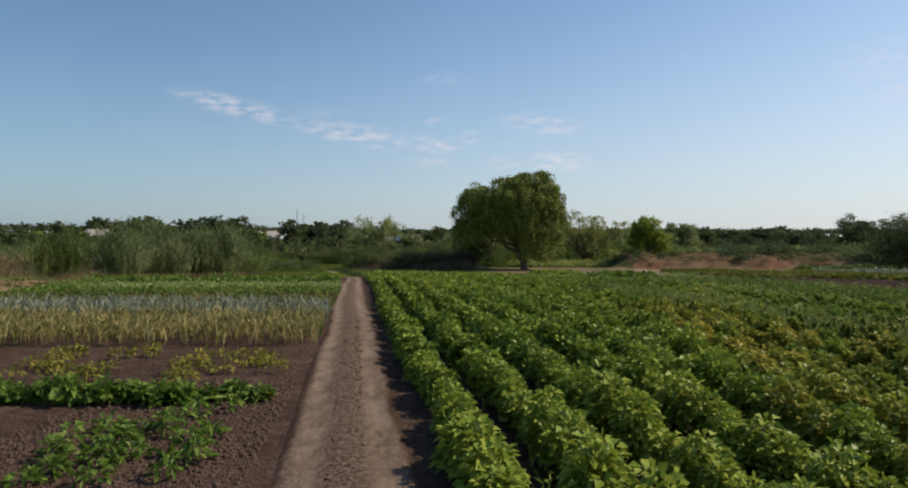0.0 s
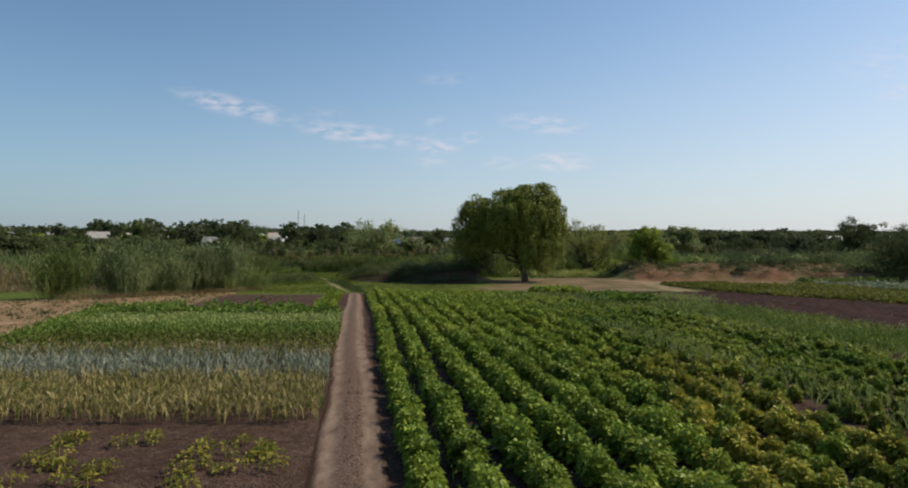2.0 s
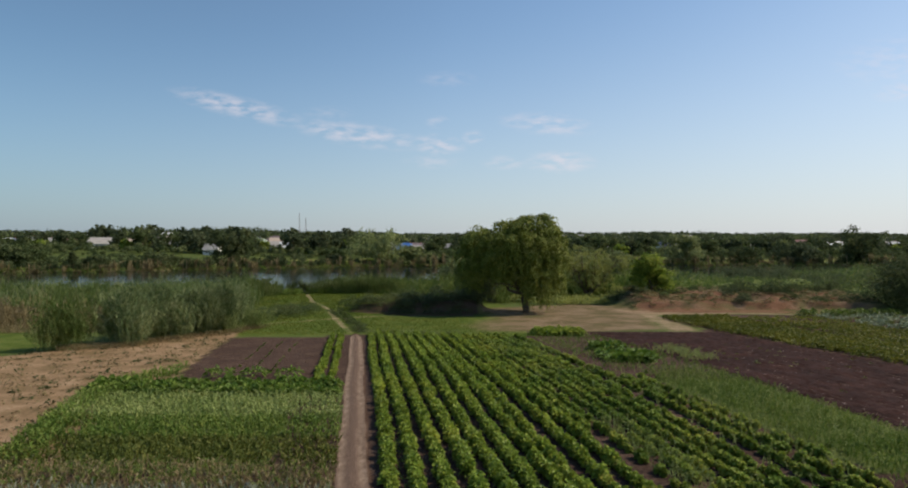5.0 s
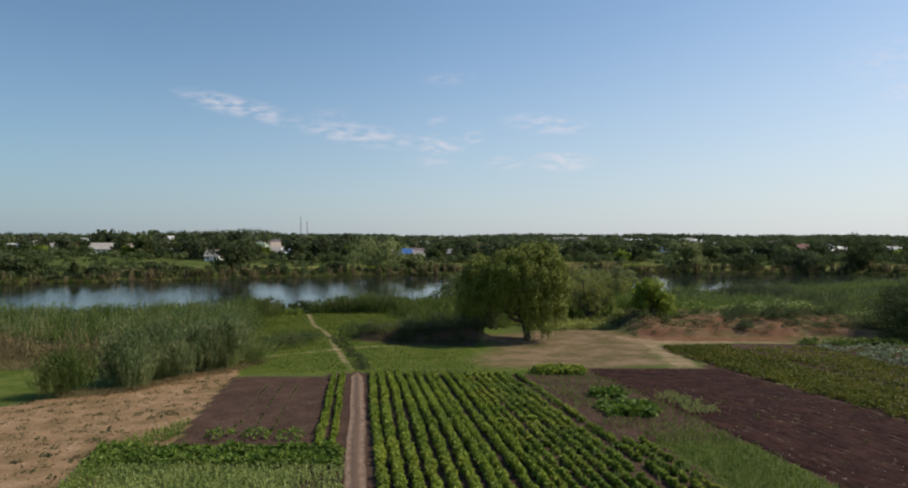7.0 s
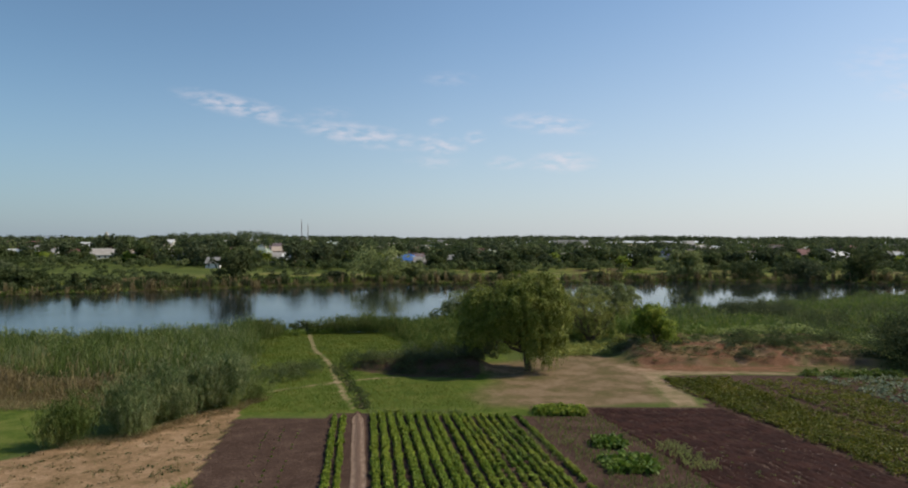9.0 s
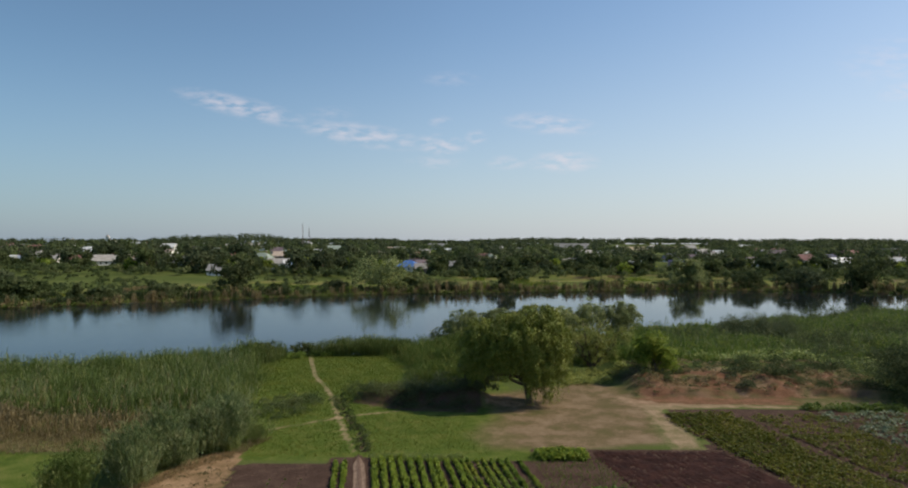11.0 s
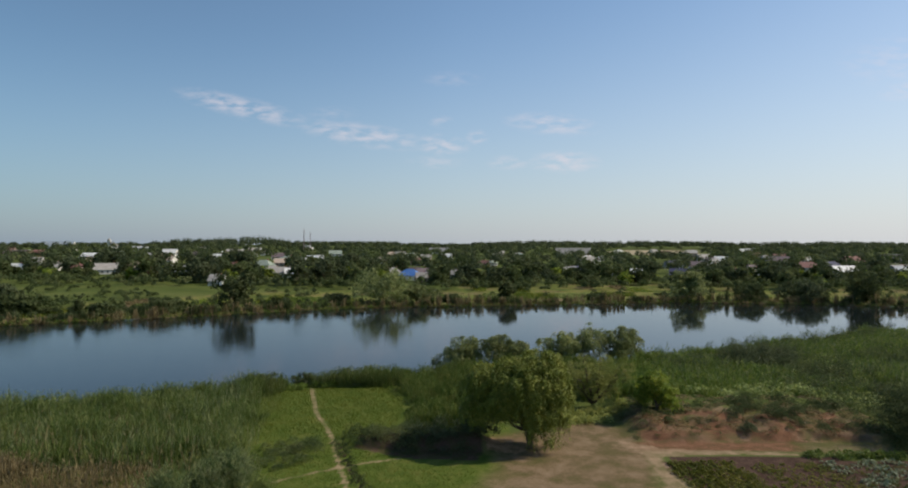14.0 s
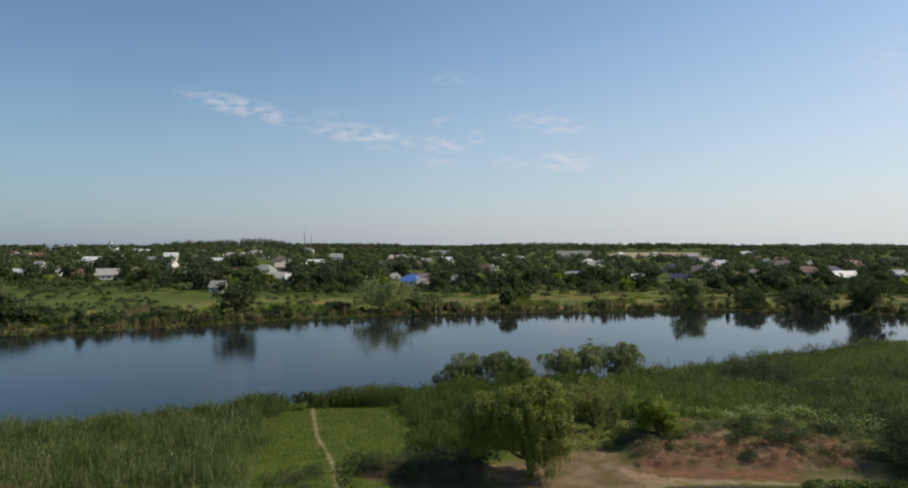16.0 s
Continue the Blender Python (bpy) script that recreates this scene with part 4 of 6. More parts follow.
big_willow()
sparse_tree()
bushy_tree("bush", 28.0, 87.5, 5.8, 6.0, 11000, M_BUSH, "round bright green bush on the earth bank", "bush", 0.24, trunk=0.12, bare=0.0, lobes_n=14)
bushy_tree("spreading_tree", 58.6, 79, 6.7, 13.0, 24000, M_GARDEN, "dark spreading tree beside the plots", "tree", 0.2, trunk=0.3, bare=0.05, lobes_n=16)
def river_willow(x, y, h, w, clumps, low, label):
    """A wide willow of a few leaning stems, its crown broken by gaps."""
    wood, masses = [], []
    for i in range(4):
        a = 2 * np.pi * i / 4 + rng.uniform(-0.5, 0.5)
        c = np.array((0.27 * w * math.cos(a), 0.2 * w * math.sin(a), h * rng.uniform(low + 0.2, 0.74)))
        wood.append(tube(*limb((0.1 * c[0], 0.1 * c[1], -0.1), c, 0.3, 0.2, 0.06, 7), 6))
        masses.append((*c, 0.25 * w * rng.uniform(0.85, 1.15), 0.22 * w, min(h - c[2], 0.3 * h)))
    masses.append((0, 0, 0.68 * h, 0.24 * w, 0.22 * w, 0.28 * h))
    return tree("bank_willow", x, y, wood, join(weeping_clumps(masses, clumps, 55, 4, 0.36, 0.075, 900)), M_BANK_WILLOW, label, "tree", "trees on the near bank")


for x, y, h, w, n in ((0.4, 129, 8.2, 10.5, 95), (9.8, 130, 7.8, 11.0, 95)):
    river_willow(x, y, h, w, n, 0.12, "bushy willow at the river's edge")
for x, y, h, w, n in ((22.5, 136, 8.8, 9.5, 44), (29.5, 137, 9.2, 10.0, 44), (36.6, 138, 9.0, 8.5, 64)):
    river_willow(x, y, h, w, n, 0.25, "thin grey-green willow at the river's edge")
for x, y, h, w in ((-28.5, 112.5, 3.2, 5.5), (-35.0, 107.5, 3.2, 5.0), (-23.0, 115, 2.6, 5.0)):
    bushy_tree("shrub", x, y, h, w, 2200, M_DARKLEAF, "dark low shrub among the reeds at the bank", "shrub", 0.28, group="shrubs at the near bank", trunk=0.06, bare=0.0)

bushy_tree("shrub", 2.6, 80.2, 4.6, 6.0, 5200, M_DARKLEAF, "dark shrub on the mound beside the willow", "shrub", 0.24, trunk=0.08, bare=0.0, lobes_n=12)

# trees on the far bank: bearing (across per metre ahead), distance ahead, height, width, leaf material
for bear, y, h, w, mat in ((-0.122, 262, 14.5, 25, M_BANK_WILLOW), (-0.37, 238, 14.5, 16, M_GARDEN), (-0.48, 228, 5.5, 14, M_GARDEN), (0.075, 275, 9, 9.5, M_GARDEN), (0.37, 284, 13.5, 20, M_BANK_WILLOW), (0.668, 268, 16, 23, M_GARDEN),
                           (0.56, 276, 9, 22, M_DARKLEAF), (0.47, 281, 8, 16, M_GARDEN), (-0.59, 218, 4.5, 9, M_GARDEN), (-0.63, 212, 6, 3, M_GARDEN), (-0.30, 246, 3.5, 12, M_GARDEN), (-0.20, 262, 4, 9, M_DARKLEAF), (0.76, 290, 10, 14, M_GARDEN),
                           (-0.735, 214, 8, 12, M_GARDEN), (-0.70, 222, 6, 9, M_VILLAGE), (-0.068, 266, 9, 12, M_BANK_WILLOW), (-0.02, 272, 3, 10, M_GARDEN), (0.22, 283, 3, 8, M_GARDEN), (-0.75, 240, 9, 14, M_DARKLEAF)):
    x = bear * y
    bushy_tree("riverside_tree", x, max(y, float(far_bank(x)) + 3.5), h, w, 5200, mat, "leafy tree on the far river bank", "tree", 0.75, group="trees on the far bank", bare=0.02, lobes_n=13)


# ---- crops ----
def dome_mesh(r, h, n, leaf):
    one = np.array([0.0])
    bits = [domes(one, one, one, np.array([r]), np.array([h]), n, leaf, leaf * 0.36), tube([(0, 0, -0.03), (0, 0, h * 0.75)], (0.012, 0.006), 3)]
    m = max(12, n // 5)
    ang, rad = rng.uniform(0, 2 * np.pi, m), 0.6 * r * rng.uniform(0, 1, m) ** 0.5
    heart = np.stack((rad * np.cos(ang), rad * np.sin(ang), h * rng.uniform(0.08, 0.6, m)), 1)
    bits.append(leaf_arrays(heart, rng.normal(size=(m, 3)) * np.array([1, 1, 0.7]), leaf * 1.9, leaf * 0.7, 0.1))
    for i in range(5):
        a = 2 * np.pi * i / 5 + rng.uniform(-0.4, 0.4)
        bits.append(tube([(0, 0, h * 0.12), (r * 0.85 * math.cos(a), r * 0.85 * math.sin(a), h * rng.uniform(0.4, 0.7))], (0.008, 0.004), 3))
    return join(bits)


PLANT_KINDS = {}


def plant_mesh(mat, r, h, n, leaf):
    """One of four alike plants, shared by all the rows that hold them."""
    key = (mat.name, round(r, 2), round(h, 2), n, round(leaf, 3))
    if key not in PLANT_KINDS:
        PLANT_KINDS[key] = [mesh_from("plant", *dome_mesh(r, h, n, leaf), mat) for _ in range(4)]
    return PLANT_KINDS[key][rng.integers(4)]


def set_plants(ob, xs, ys, choose):
    """Sets plants as parts along a row, each turned and sized on its own."""
    o = ob.location
    for x, y in zip(xs, ys):
        p = part("plant", choose(y), ob)
        p.location = (x - o.x, y - o.y, float(land(x, y)) - o.z)
        k = rng.uniform(0.75, 1.2)
        p.scale = (k * rng.uniform(0.9, 1.1), k, k * rng.uniform(0.8, 1.15))
        p.rotation_euler = (0, 0, rng.uniform(0, 6.28))


def crop_row(name, v, y0, y1, mat, label, group, step=0.29, r=0.30, h=0.42, gaps=0.0, leaf=0.075, yellow=0.0):
    """One row of bushy plants, yellowing up to a distance; the leaves grow fewer and broader with distance."""
    y = np.arange(y0, y1, step)
    y = y + rng.uniform(-0.08, 0.08, len(y))
    y = y[rng.uniform(size=len(y)) >= gaps]
    x = v - SHEAR * y + 0.04 * rng.normal(size=len(y)) + 0.05 * np.sin(y / 4 + v)
    ob = new(name)
    ob.location = (v - SHEAR * y0, y0, float(land(v - SHEAR * y0, y0)))

    def choose(at):
        for hi, n, k in ((-2, 90, 1.7), (2.5, 190, 1.2), (9, 330, 1.05), (16, 190, 1.35), (30, 110, 1.65), (99, 70, 1.9)):
            if at < hi:
                return plant_mesh(M_POTATO_YELLOW if at + rng.uniform(-3, 3) < yellow and rng.uniform() < 0.8 else mat, r, h, n, leaf * k)
    set_plants(ob, x, y, choose)
    return tagged(ob, label, "crop row", group)


ROWS = (0.94, 1.7, 2.54, 3.38, 4.22, 5.06, 5.9, 6.45, 7.4, 8.25)
for i, v in enumerate(ROWS):
    crop_row("potato_row", v, -10.0, 55.0, M_POTATO, "long hilled row of green potato plants" + (", partly yellowing" if i > 3 else " along the field"),
             "potato rows beside the track", r=0.19 if i < 6 else 0.15, h=(0.46 if i < 6 else 0.38) if i else 0.37, leaf=0.074, yellow=max(0, 4.0 * (i - 3)) if i < 8 else 19)
for i, v in enumerate((9.45, 10.2, 10.8, 11.5, 12.2, 12.85, 13.95, 14.8, 15.6)):
    crop_row("potato_row", v, -10.0, 55.0 if i < 7 else 34.0, M_POTATO_WEAK, "thin darker row of potato plants with weeds", "thin potato rows", step=0.28, r=0.11, h=0.3, gaps=0.25 if i in (0, 1, 8) else 0.06, leaf=0.066, yellow=15.0 if i < 6 else 9.0)
crop_row("potato_row", 8.9, 24.0, 55.0, M_POTATO_WEAK, "thin darker row of potato plants with weeds", "thin potato rows", step=0.28, r=0.11, h=0.3, gaps=0.1, leaf=0.066)
for v in (-2.35, -1.6):
    crop_row("bean_row", v, 33.0, 54.5, M_POTATO, "short green row of plants between bare plot and track", "short rows by the track", r=0.11, h=0.32)


def across_row(name, y, x0, x1, mat, label, category, group="", step=0.3, r=0.3, h=0.4, n=150, leaf=0.16, gaps=0.0):
    x = np.arange(x0, x1, step)
    x = x[rng.uniform(size=len(x)) >= gaps]
    ob = new(name)
    ob.location = (x0, y, float(land(x0, y)))
    set_plants(ob, x + 0.05 * rng.normal(size=len(x)), y + 0.08 * rng.normal(size=len(x)), lambda at: plant_mesh(mat, r, h, n, leaf))
    return tagged(ob, label, category, group)


def stuff(name, data, label, category):
    return tagged(new(name, data), label, category, kind="stuff")


# plots left of the track, from the camera outwards
across_row("bean_row", 7.4, -9.0, -2.35, M_PEPPER, "dense row of broad-leaved green bean plants", "crop row", step=0.2, r=0.16, h=0.22, n=100, leaf=0.1)


def plant(name, x, y, r, h, n, leaf, mat, label, category, group):
    one = np.array([0.0])
    v, f = domes(one, one, one, np.array([r]), np.array([h]), n, leaf, leaf * 0.26)
    stem = tube([(0, 0, -0.03), (0.01, 0, h * 0.5), (0, 0.01, h * 0.8)], (0.012, 0.01, 0.006), 5)
    ob = new(name)
    ob.location = (x, y, float(land(x, y)))
    part("stem", mesh_from("stem", *stem, mat), ob)
    part("foliage", mesh_from("foliage", v, f, mat), ob)
    return tagged(ob, label, category, group)


PEPPERS = ((-3.5, 5.35), (-3.12, 5.25), (-3.45, 6.15), (-3.11, 6.1), (-2.86, 6.0), (-2.86, 6.35), (-2.39, 5.5), (-2.36, 5.9), (-2.82, 6.7), (-2.55, 6.95), (-2.85, 5.4), (-2.85, 4.8),
           (-3.35, 4.75), (-2.32, 4.95), (-2.25, 5.35), (-3.52, 5.6), (-3.1, 5.7), (-3.25, 4.95), (-2.95, 5.25), (-3.3, 5.9))
for x, y in PEPPERS:
    plant("pepper_plant", x, y, rng.uniform(0.08, 0.13), rng.uniform(0.13, 0.24), 44, 0.095, M_PEPPER, "young glossy green pepper plant in bare soil", "plant", "young pepper plants")
for x0, x1, k in ((-6.6, -4.7, 19), (-4.3, -2.7, 16), (-3.2, -2.6, 3)):
    for _ in range(k):
        x, y = rng.uniform(x0, x1), rng.uniform(8.3, 10.6)
        plant("cucumber_plant", x, y, rng.uniform(0.1, 0.2), rng.uniform(0.1, 0.24), 40, 0.085, M_YELLOWING, "yellowing cucumber plant on bare soil", "plant", "yellowing plants")


def band(y0, y1, inner=-0.75, left=None):
    """A bed across the plot's width, ending at its ragged outer edge."""
    def out(y):
        return np.interp(y, (0, 12, 17, 20, 25, 30, 35), (-14, -13.5, -13.5, -15.6, -17.0, -18.6, -19.6)) if left is None else left
    return [(inner - SHEAR * y0, y0), (inner - SHEAR * y1, y1), (float(out(y1)), y1), (float(out(y0)), y0)]


def blades_in(poly, per, h, w, lean, leaves, leaf_len=0.45, rise=1.0):
    x, y = scatter(poly, per)
    return upright_blades(x, y, land(x, y), h * rng.uniform(0.7, 1.2, len(x)), w, lean, leaves, leaf_len, rise)


v, f = blades_in(band(11.4, 14.6), 58, 0.43, 0.016, 0.18, 4, 0.45, 1.7)
stuff("garlic_bed", mesh_from("garlic_bed", v, f, M_GARLIC), "bed of drying yellow garlic stalks", "garlic")
v, f = blades_in(band(11.4, 14.6), 9, 0.36, 0.016, 0.25, 4, 0.45, 1.7)
stuff("garlic_bed", mesh_from("garlic_bed", v, f, M_CARROT), "stray green stalks in the garlic bed", "garlic")
v, f = blades_in(band(14.6, 17.3), 46, 0.46, 0.02, 0.25, 3, 0.55, 2.2)
stuff("onion_bed", mesh_from("onion_bed", v, f, M_ONION), "bed of bluish green onion leaves", "onions")
for mat, per in ((M_REED_DRY, 38), (M_CARROT, 22)):
    v, f = blades_in(band(17.3, 19.8), per, 0.36, 0.022, 0.3, 3)
    stuff("drying_onion_bed", mesh_from("drying_onion_bed", v, f, mat), "bed of tan and green drying onion tops", "onions")
v, f = blades_in(band(19.8, 22.6), 50, 0.32, 0.035, 0.35, 3)
stuff("parsley_bed", mesh_from("parsley_bed", v, f, M_POTATO_DARK), "bed of dense dark green parsley", "herbs")
v, f = blades_in(band(22.6, 25.4), 46, 0.34, 0.035, 0.35, 3)
stuff("carrot_bed", mesh_from("carrot_bed", v, f, M_CARROT), "bed of dense dark green carrot tops", "carrots")
v, f = blades_in(band(25.4, 29.6), 44, 0.3, 0.035, 0.35, 3)
stuff("dill_bed", mesh_from("dill_bed", v, f, M_WEED), "bed of light feathery green dill", "herbs")
for k, y in enumerate((29.9, 30.6, 31.3, 32.0)):
    e = np.interp(y, (30, 35), (-18.8, -19.6))
    across_row("beet_row", y, e + 0.6, -6.0 + (31 - y) * 0.2, M_PEPPER if k % 2 else M_CARROT, "row of leafy green beet tops", "crop row", "beet rows", step=0.34, r=0.24, h=0.34, n=40, leaf=0.22, gaps=0.05)
for i in range(3):
    plant("squash_plant", -13.5 + 2.0 * i, 34.9 + rng.uniform(-0.2, 0.2), 0.7, 0.42, 80, 0.28, M_PEPPER, "sprawling squash plant at the edge of bare soil", "plant", "squash plants")
v, f = blades_in([(-14.0, 20.0), (-17.0, 30.0), (-15.9, 34.6), (-16.4, 37.5), (-17.0, 37.0), (-18.2, 33.0), (-17.9, 29.0), (-15.4, 20.0)], 30, 0.45, 0.03, 0.3, 3)
stuff("weed_margin", mesh_from("weed_margin", v, f, M_CARROT), "ragged green weeds along the plot's edge", "weeds")

# right of the potato rows: weeds, bare plot, far plots
v, f = blades_in(strip(16.4, 21.0, 10, 22), 26, 0.42, 0.024, 0.3, 3)
stuff("tall_weeds", mesh_from("tall_weeds", v, f, M_CARROT), "tall green weeds between two plots", "weeds")
v, f = blades_in(strip(16.2, 20.8, 21, 35.5), 30, 0.42, 0.016, 0.22, 3)
stuff("tall_weeds", mesh_from("tall_weeds", v, f, M_CARROT), "fine green grass between two plots", "weeds")
v, f = blades_in(strip(16.6, 20.8, 22, 37), 9, 0.46, 0.014, 0.22, 3)
stuff("tall_weeds", mesh_from("tall_weeds", v, f, M_WEED), "greyish seeding grass between two plots", "weeds")
for a, b, y0, y1, per, high in ((9.3, 10.7, 9.5, 25, 22, 0.5), (10.2, 14.0, 42, 50, 8, 0.4), (14.9, 16.2, 19, 30, 9, 0.42)):
    v, f = blades_in(strip(a, b, y0, y1), per, high, 0.011, 0.2, 5, 0.3, 1.8)
    stuff("row_weeds", mesh_from("row_weeds", v, f, M_WEED), "wispy grey-green weeds standing over thin potato rows", "weeds")
v, f = blades_in(strip(15.0, 21.4, 36, 56), 9, 0.33, 0.025, 0.35, 3)
stuff("tall_weeds", mesh_from("tall_weeds", v, f, M_CARROT), "sparse green weeds on bare soil", "weeds")
v, f = blades_in(strip(9.3, 16.4, 6, 50), 2.5, 0.42, 0.02, 0.3, 3)
stuff("row_weeds", mesh_from("row_weeds", v, f, M_WEED), "scattered grey-green weeds among thin potato rows", "weeds")
v, f = blades_in(strip(1.1, 1.5, 3, 24), 18, 0.18, 0.016, 0.4, 3)
stuff("furrow_grass", mesh_from("furrow_grass", v, f, M_CARROT), "short grass in the first furrow", "grass")
for k in range(4):
    across_row("bean_row", 55.6 + 0.5 * k, 7.4, 11.8, M_BUSH, "short row of bright green bean plants", "crop row", "bean rows at the field's end", step=0.4, r=0.36, h=0.55, n=34, leaf=0.3)
for x0, x1, y0, y1 in ((10.2, 13.2, 40.2, 42.2), (10.6, 12.6, 45.5, 47.0)):
    for k in range(3):
        across_row("pumpkin_patch", y0 + (y1 - y0) * k / 2, x0, x1, M_PEPPER, "patch of sprawling pumpkin vines on bare soil", "plant", "pumpkin patches", step=0.5, r=0.45, h=0.45, n=36, leaf=0.32)
v, f = blades_in(strip(0.4, 9.3, 55.2, 55.8), 80, 0.5, 0.02, 0.25, 3)
stuff("grass_verge", mesh_from("grass_verge", v, f, M_WEED), "grassy lip at the field's end", "grass")


def far_plot(name, poly, per, h, leaf, mat, label, category, n=16, r=0.3, rows=0.0):
    x, y = scatter(poly, per)
    if rows:
        v = x + SHEAR * y
        x = np.round(v / rows) * rows + 0.07 * rng.normal(size=len(x)) - SHEAR * y
    vv, ff = domes(x, y, land(x, y), np.full(len(x), r), np.full(len(x), h), n, leaf, leaf * 0.36)
    return stuff(name, mesh_from(name, vv, ff, mat), label, category)


far_plot("potato_plot", strip(34.6, 42.4, 10, 71.0), 7.5, 0.32, 0.2, M_POTATO_OLD, "plot of green and yellowing potato plants", "crop", 16, 0.2, 0.8)
far_plot("potato_plot", strip(43.6, 52.0, 20, 63), 4.5, 0.28, 0.2, M_POTATO_OLD, "plot of thin green potato plants", "crop", 14, 0.2, 0.8)
far_plot("potato_plot", strip(43.8, 52.0, 62, 70.6), 3.6, 0.2, 0.18, M_POTATO_OLD, "sparse end of a plot of thin potato plants", "crop", 12, 0.2, 0.8)
far_plot("cabbage_plot", strip(52.4, 62, 48, 71.4), 1.0, 0.3, 0.36, M_CABBAGE, "plot of pale whitish cabbage heads", "cabbage", 14, 0.34)
far_plot("hedge_row", [(40.5, 74.0), (41, 72.4), (52, 72.0), (53, 74.0)], 2.0, 0.6, 0.3, M_CARROT, "low green row of bushes at the plot's end", "hedge", 30, 0.5)
far_plot("soil_weeds", strip(21.5, 33.2, 10, 50), 0.16, 0.1, 0.12, M_POTATO_DARK, "scattered small weeds on the bare plot", "weeds", 10, 0.12)
v, f = blades_in(strip(21.6, 23.8, 40, 46), 16, 0.5, 0.02, 0.35, 4)
stuff("tall_weeds", mesh_from("tall_weeds", v, f, M_WEED), "patch of grey-green weeds at the bare plot's edge", "weeds")

# clods and debris on the tilled earth
def clods(name, poly, per, size, mat, label, lift=0.0):
    x, y = scatter(poly, per)
    n = len(x)
    s = size * rng.uniform(0.4, 1.4, n)
    c = np.stack((x, y, land(x, y) + lift - 0.1 * s), 1)
    d = np.array([(1, 0, 0), (0, 1, 0), (-1, 0, 0), (0, -1, 0), (0, 0, 0.8), (0, 0, -0.8)])
    v = c[:, None] + s[:, None, None] * d[None] * rng.uniform(0.6, 1.2, (n, 6, 1)) + 0.2 * s[:, None, None] * rng.normal(size=(n, 6, 3))
    t = np.array([(0, 1, 4), (1, 2, 4), (2, 3, 4), (3, 0, 4), (1, 0, 5), (2, 1, 5), (3, 2, 5), (0, 3, 5)])
    return stuff(name, mesh_from(name, v.reshape(-1, 3), (np.arange(n)[:, None, None] * 6 + t[None]).reshape(-1, 3), mat), label, "soil")


clods("soil_clods", [(-8, 4), (-1.5, 4), (-2.6, 11.4), (-12, 11.4)], 120, 0.019, M_CLOD, "crumbly dark clods of tilled soil")
clods("soil_clods", [(-4.4, 4.2), (-1.6, 4.2), (-2.2, 8.6), (-4.4, 8.6)], 420, 0.03, M_CLOD, "crumbly greyish crumbs of tilled soil")
clods("track_crumbs", strip(-0.26, 0.06, 1.5, 16), 160, 0.016, M_CLOD, "loose brown crumbs on the track's crown", 0.06)
clods("soil_clods", strip(0.4, 6, 2, 14), 60, 0.022, M_CLOD, "crumbly dark clods between potato rows")
clods("soil_clods", SOIL_LEFT, 8, 0.06, M_CLOD, "crumbly clods on the bare plot")
clods("soil_clods", strip(21.4, 33.9, 14, 58), 9, 0.055, M_DARKSOIL, "reddish clods on the bare plot")
clods("soil_debris", strip(22, 33.0, 12, 46), 6.5, 0.05, M_STONE, "pale dry stalks and debris on the bare plot")


# ---- reeds, grass and shrubs before the river ----
def reed_stand(name, poly, per, h, w, mat, label, leaves=3, lean=0.1, rounded=0.0, fray=0.0, swell=0.1, lumps=1.0, tussock=0.0, leaf_len=0.3):
    """Reeds over a stretch of ground; with a tussock size they stand in tufts that lean outwards, with gaps between."""
    x, y = scatter(poly, per)
    spread, tall = np.zeros((len(x), 2)), np.ones(len(x))
    if tussock:
        cx, cy = scatter(poly, 1 / tussock ** 2)
        t = rng.integers(0, len(cx), len(x))
        off = 0.27 * tussock * rng.normal(size=(len(x), 2))
        x, y = cx[t] + off[:, 0], cy[t] + off[:, 1]
        spread = 0.5 * off / tussock
        tall = rng.uniform(0.7, 1.15, len(cx))[t] * (1.12 - 0.3 * np.hypot(off[:, 0], off[:, 1]) / tussock)
    k = (y < near_bank(x) + 1.0) & (edge_distance(x, y, poly) > fray * rng.uniform(0, 1, len(x)) ** 2 * (1 + bumpy(x, y, 1.9))) & (inside(x, y, poly) | (tussock > 0))
    x, y, spread, tall = x[k], y[k], spread[k], tall[k]
    hh = tall * h * rng.uniform(0.6, 1.15, len(x)) * (1 - rounded + rounded * smooth(0, 3.0, edge_distance(x, y, poly))) * (1 + lumps * (0.16 * bumpy(x, y, 3.0) + 0.12 * bumpy(y + 7, x, 1.1)) + swell * bumpy(x - 0.6 * y, y + 0.4 * x, 8.0))
    v, f = upright_blades(x, y, np.maximum(land(x, y), WATER) - 0.05, hh, w, lean, leaves, leaf_len, 1.6 if tussock else 3.2, spread, 0.45 if leaves > 3 else 0.8)
    return stuff(name, mesh_from(name, v, f, mat), label, "reeds")


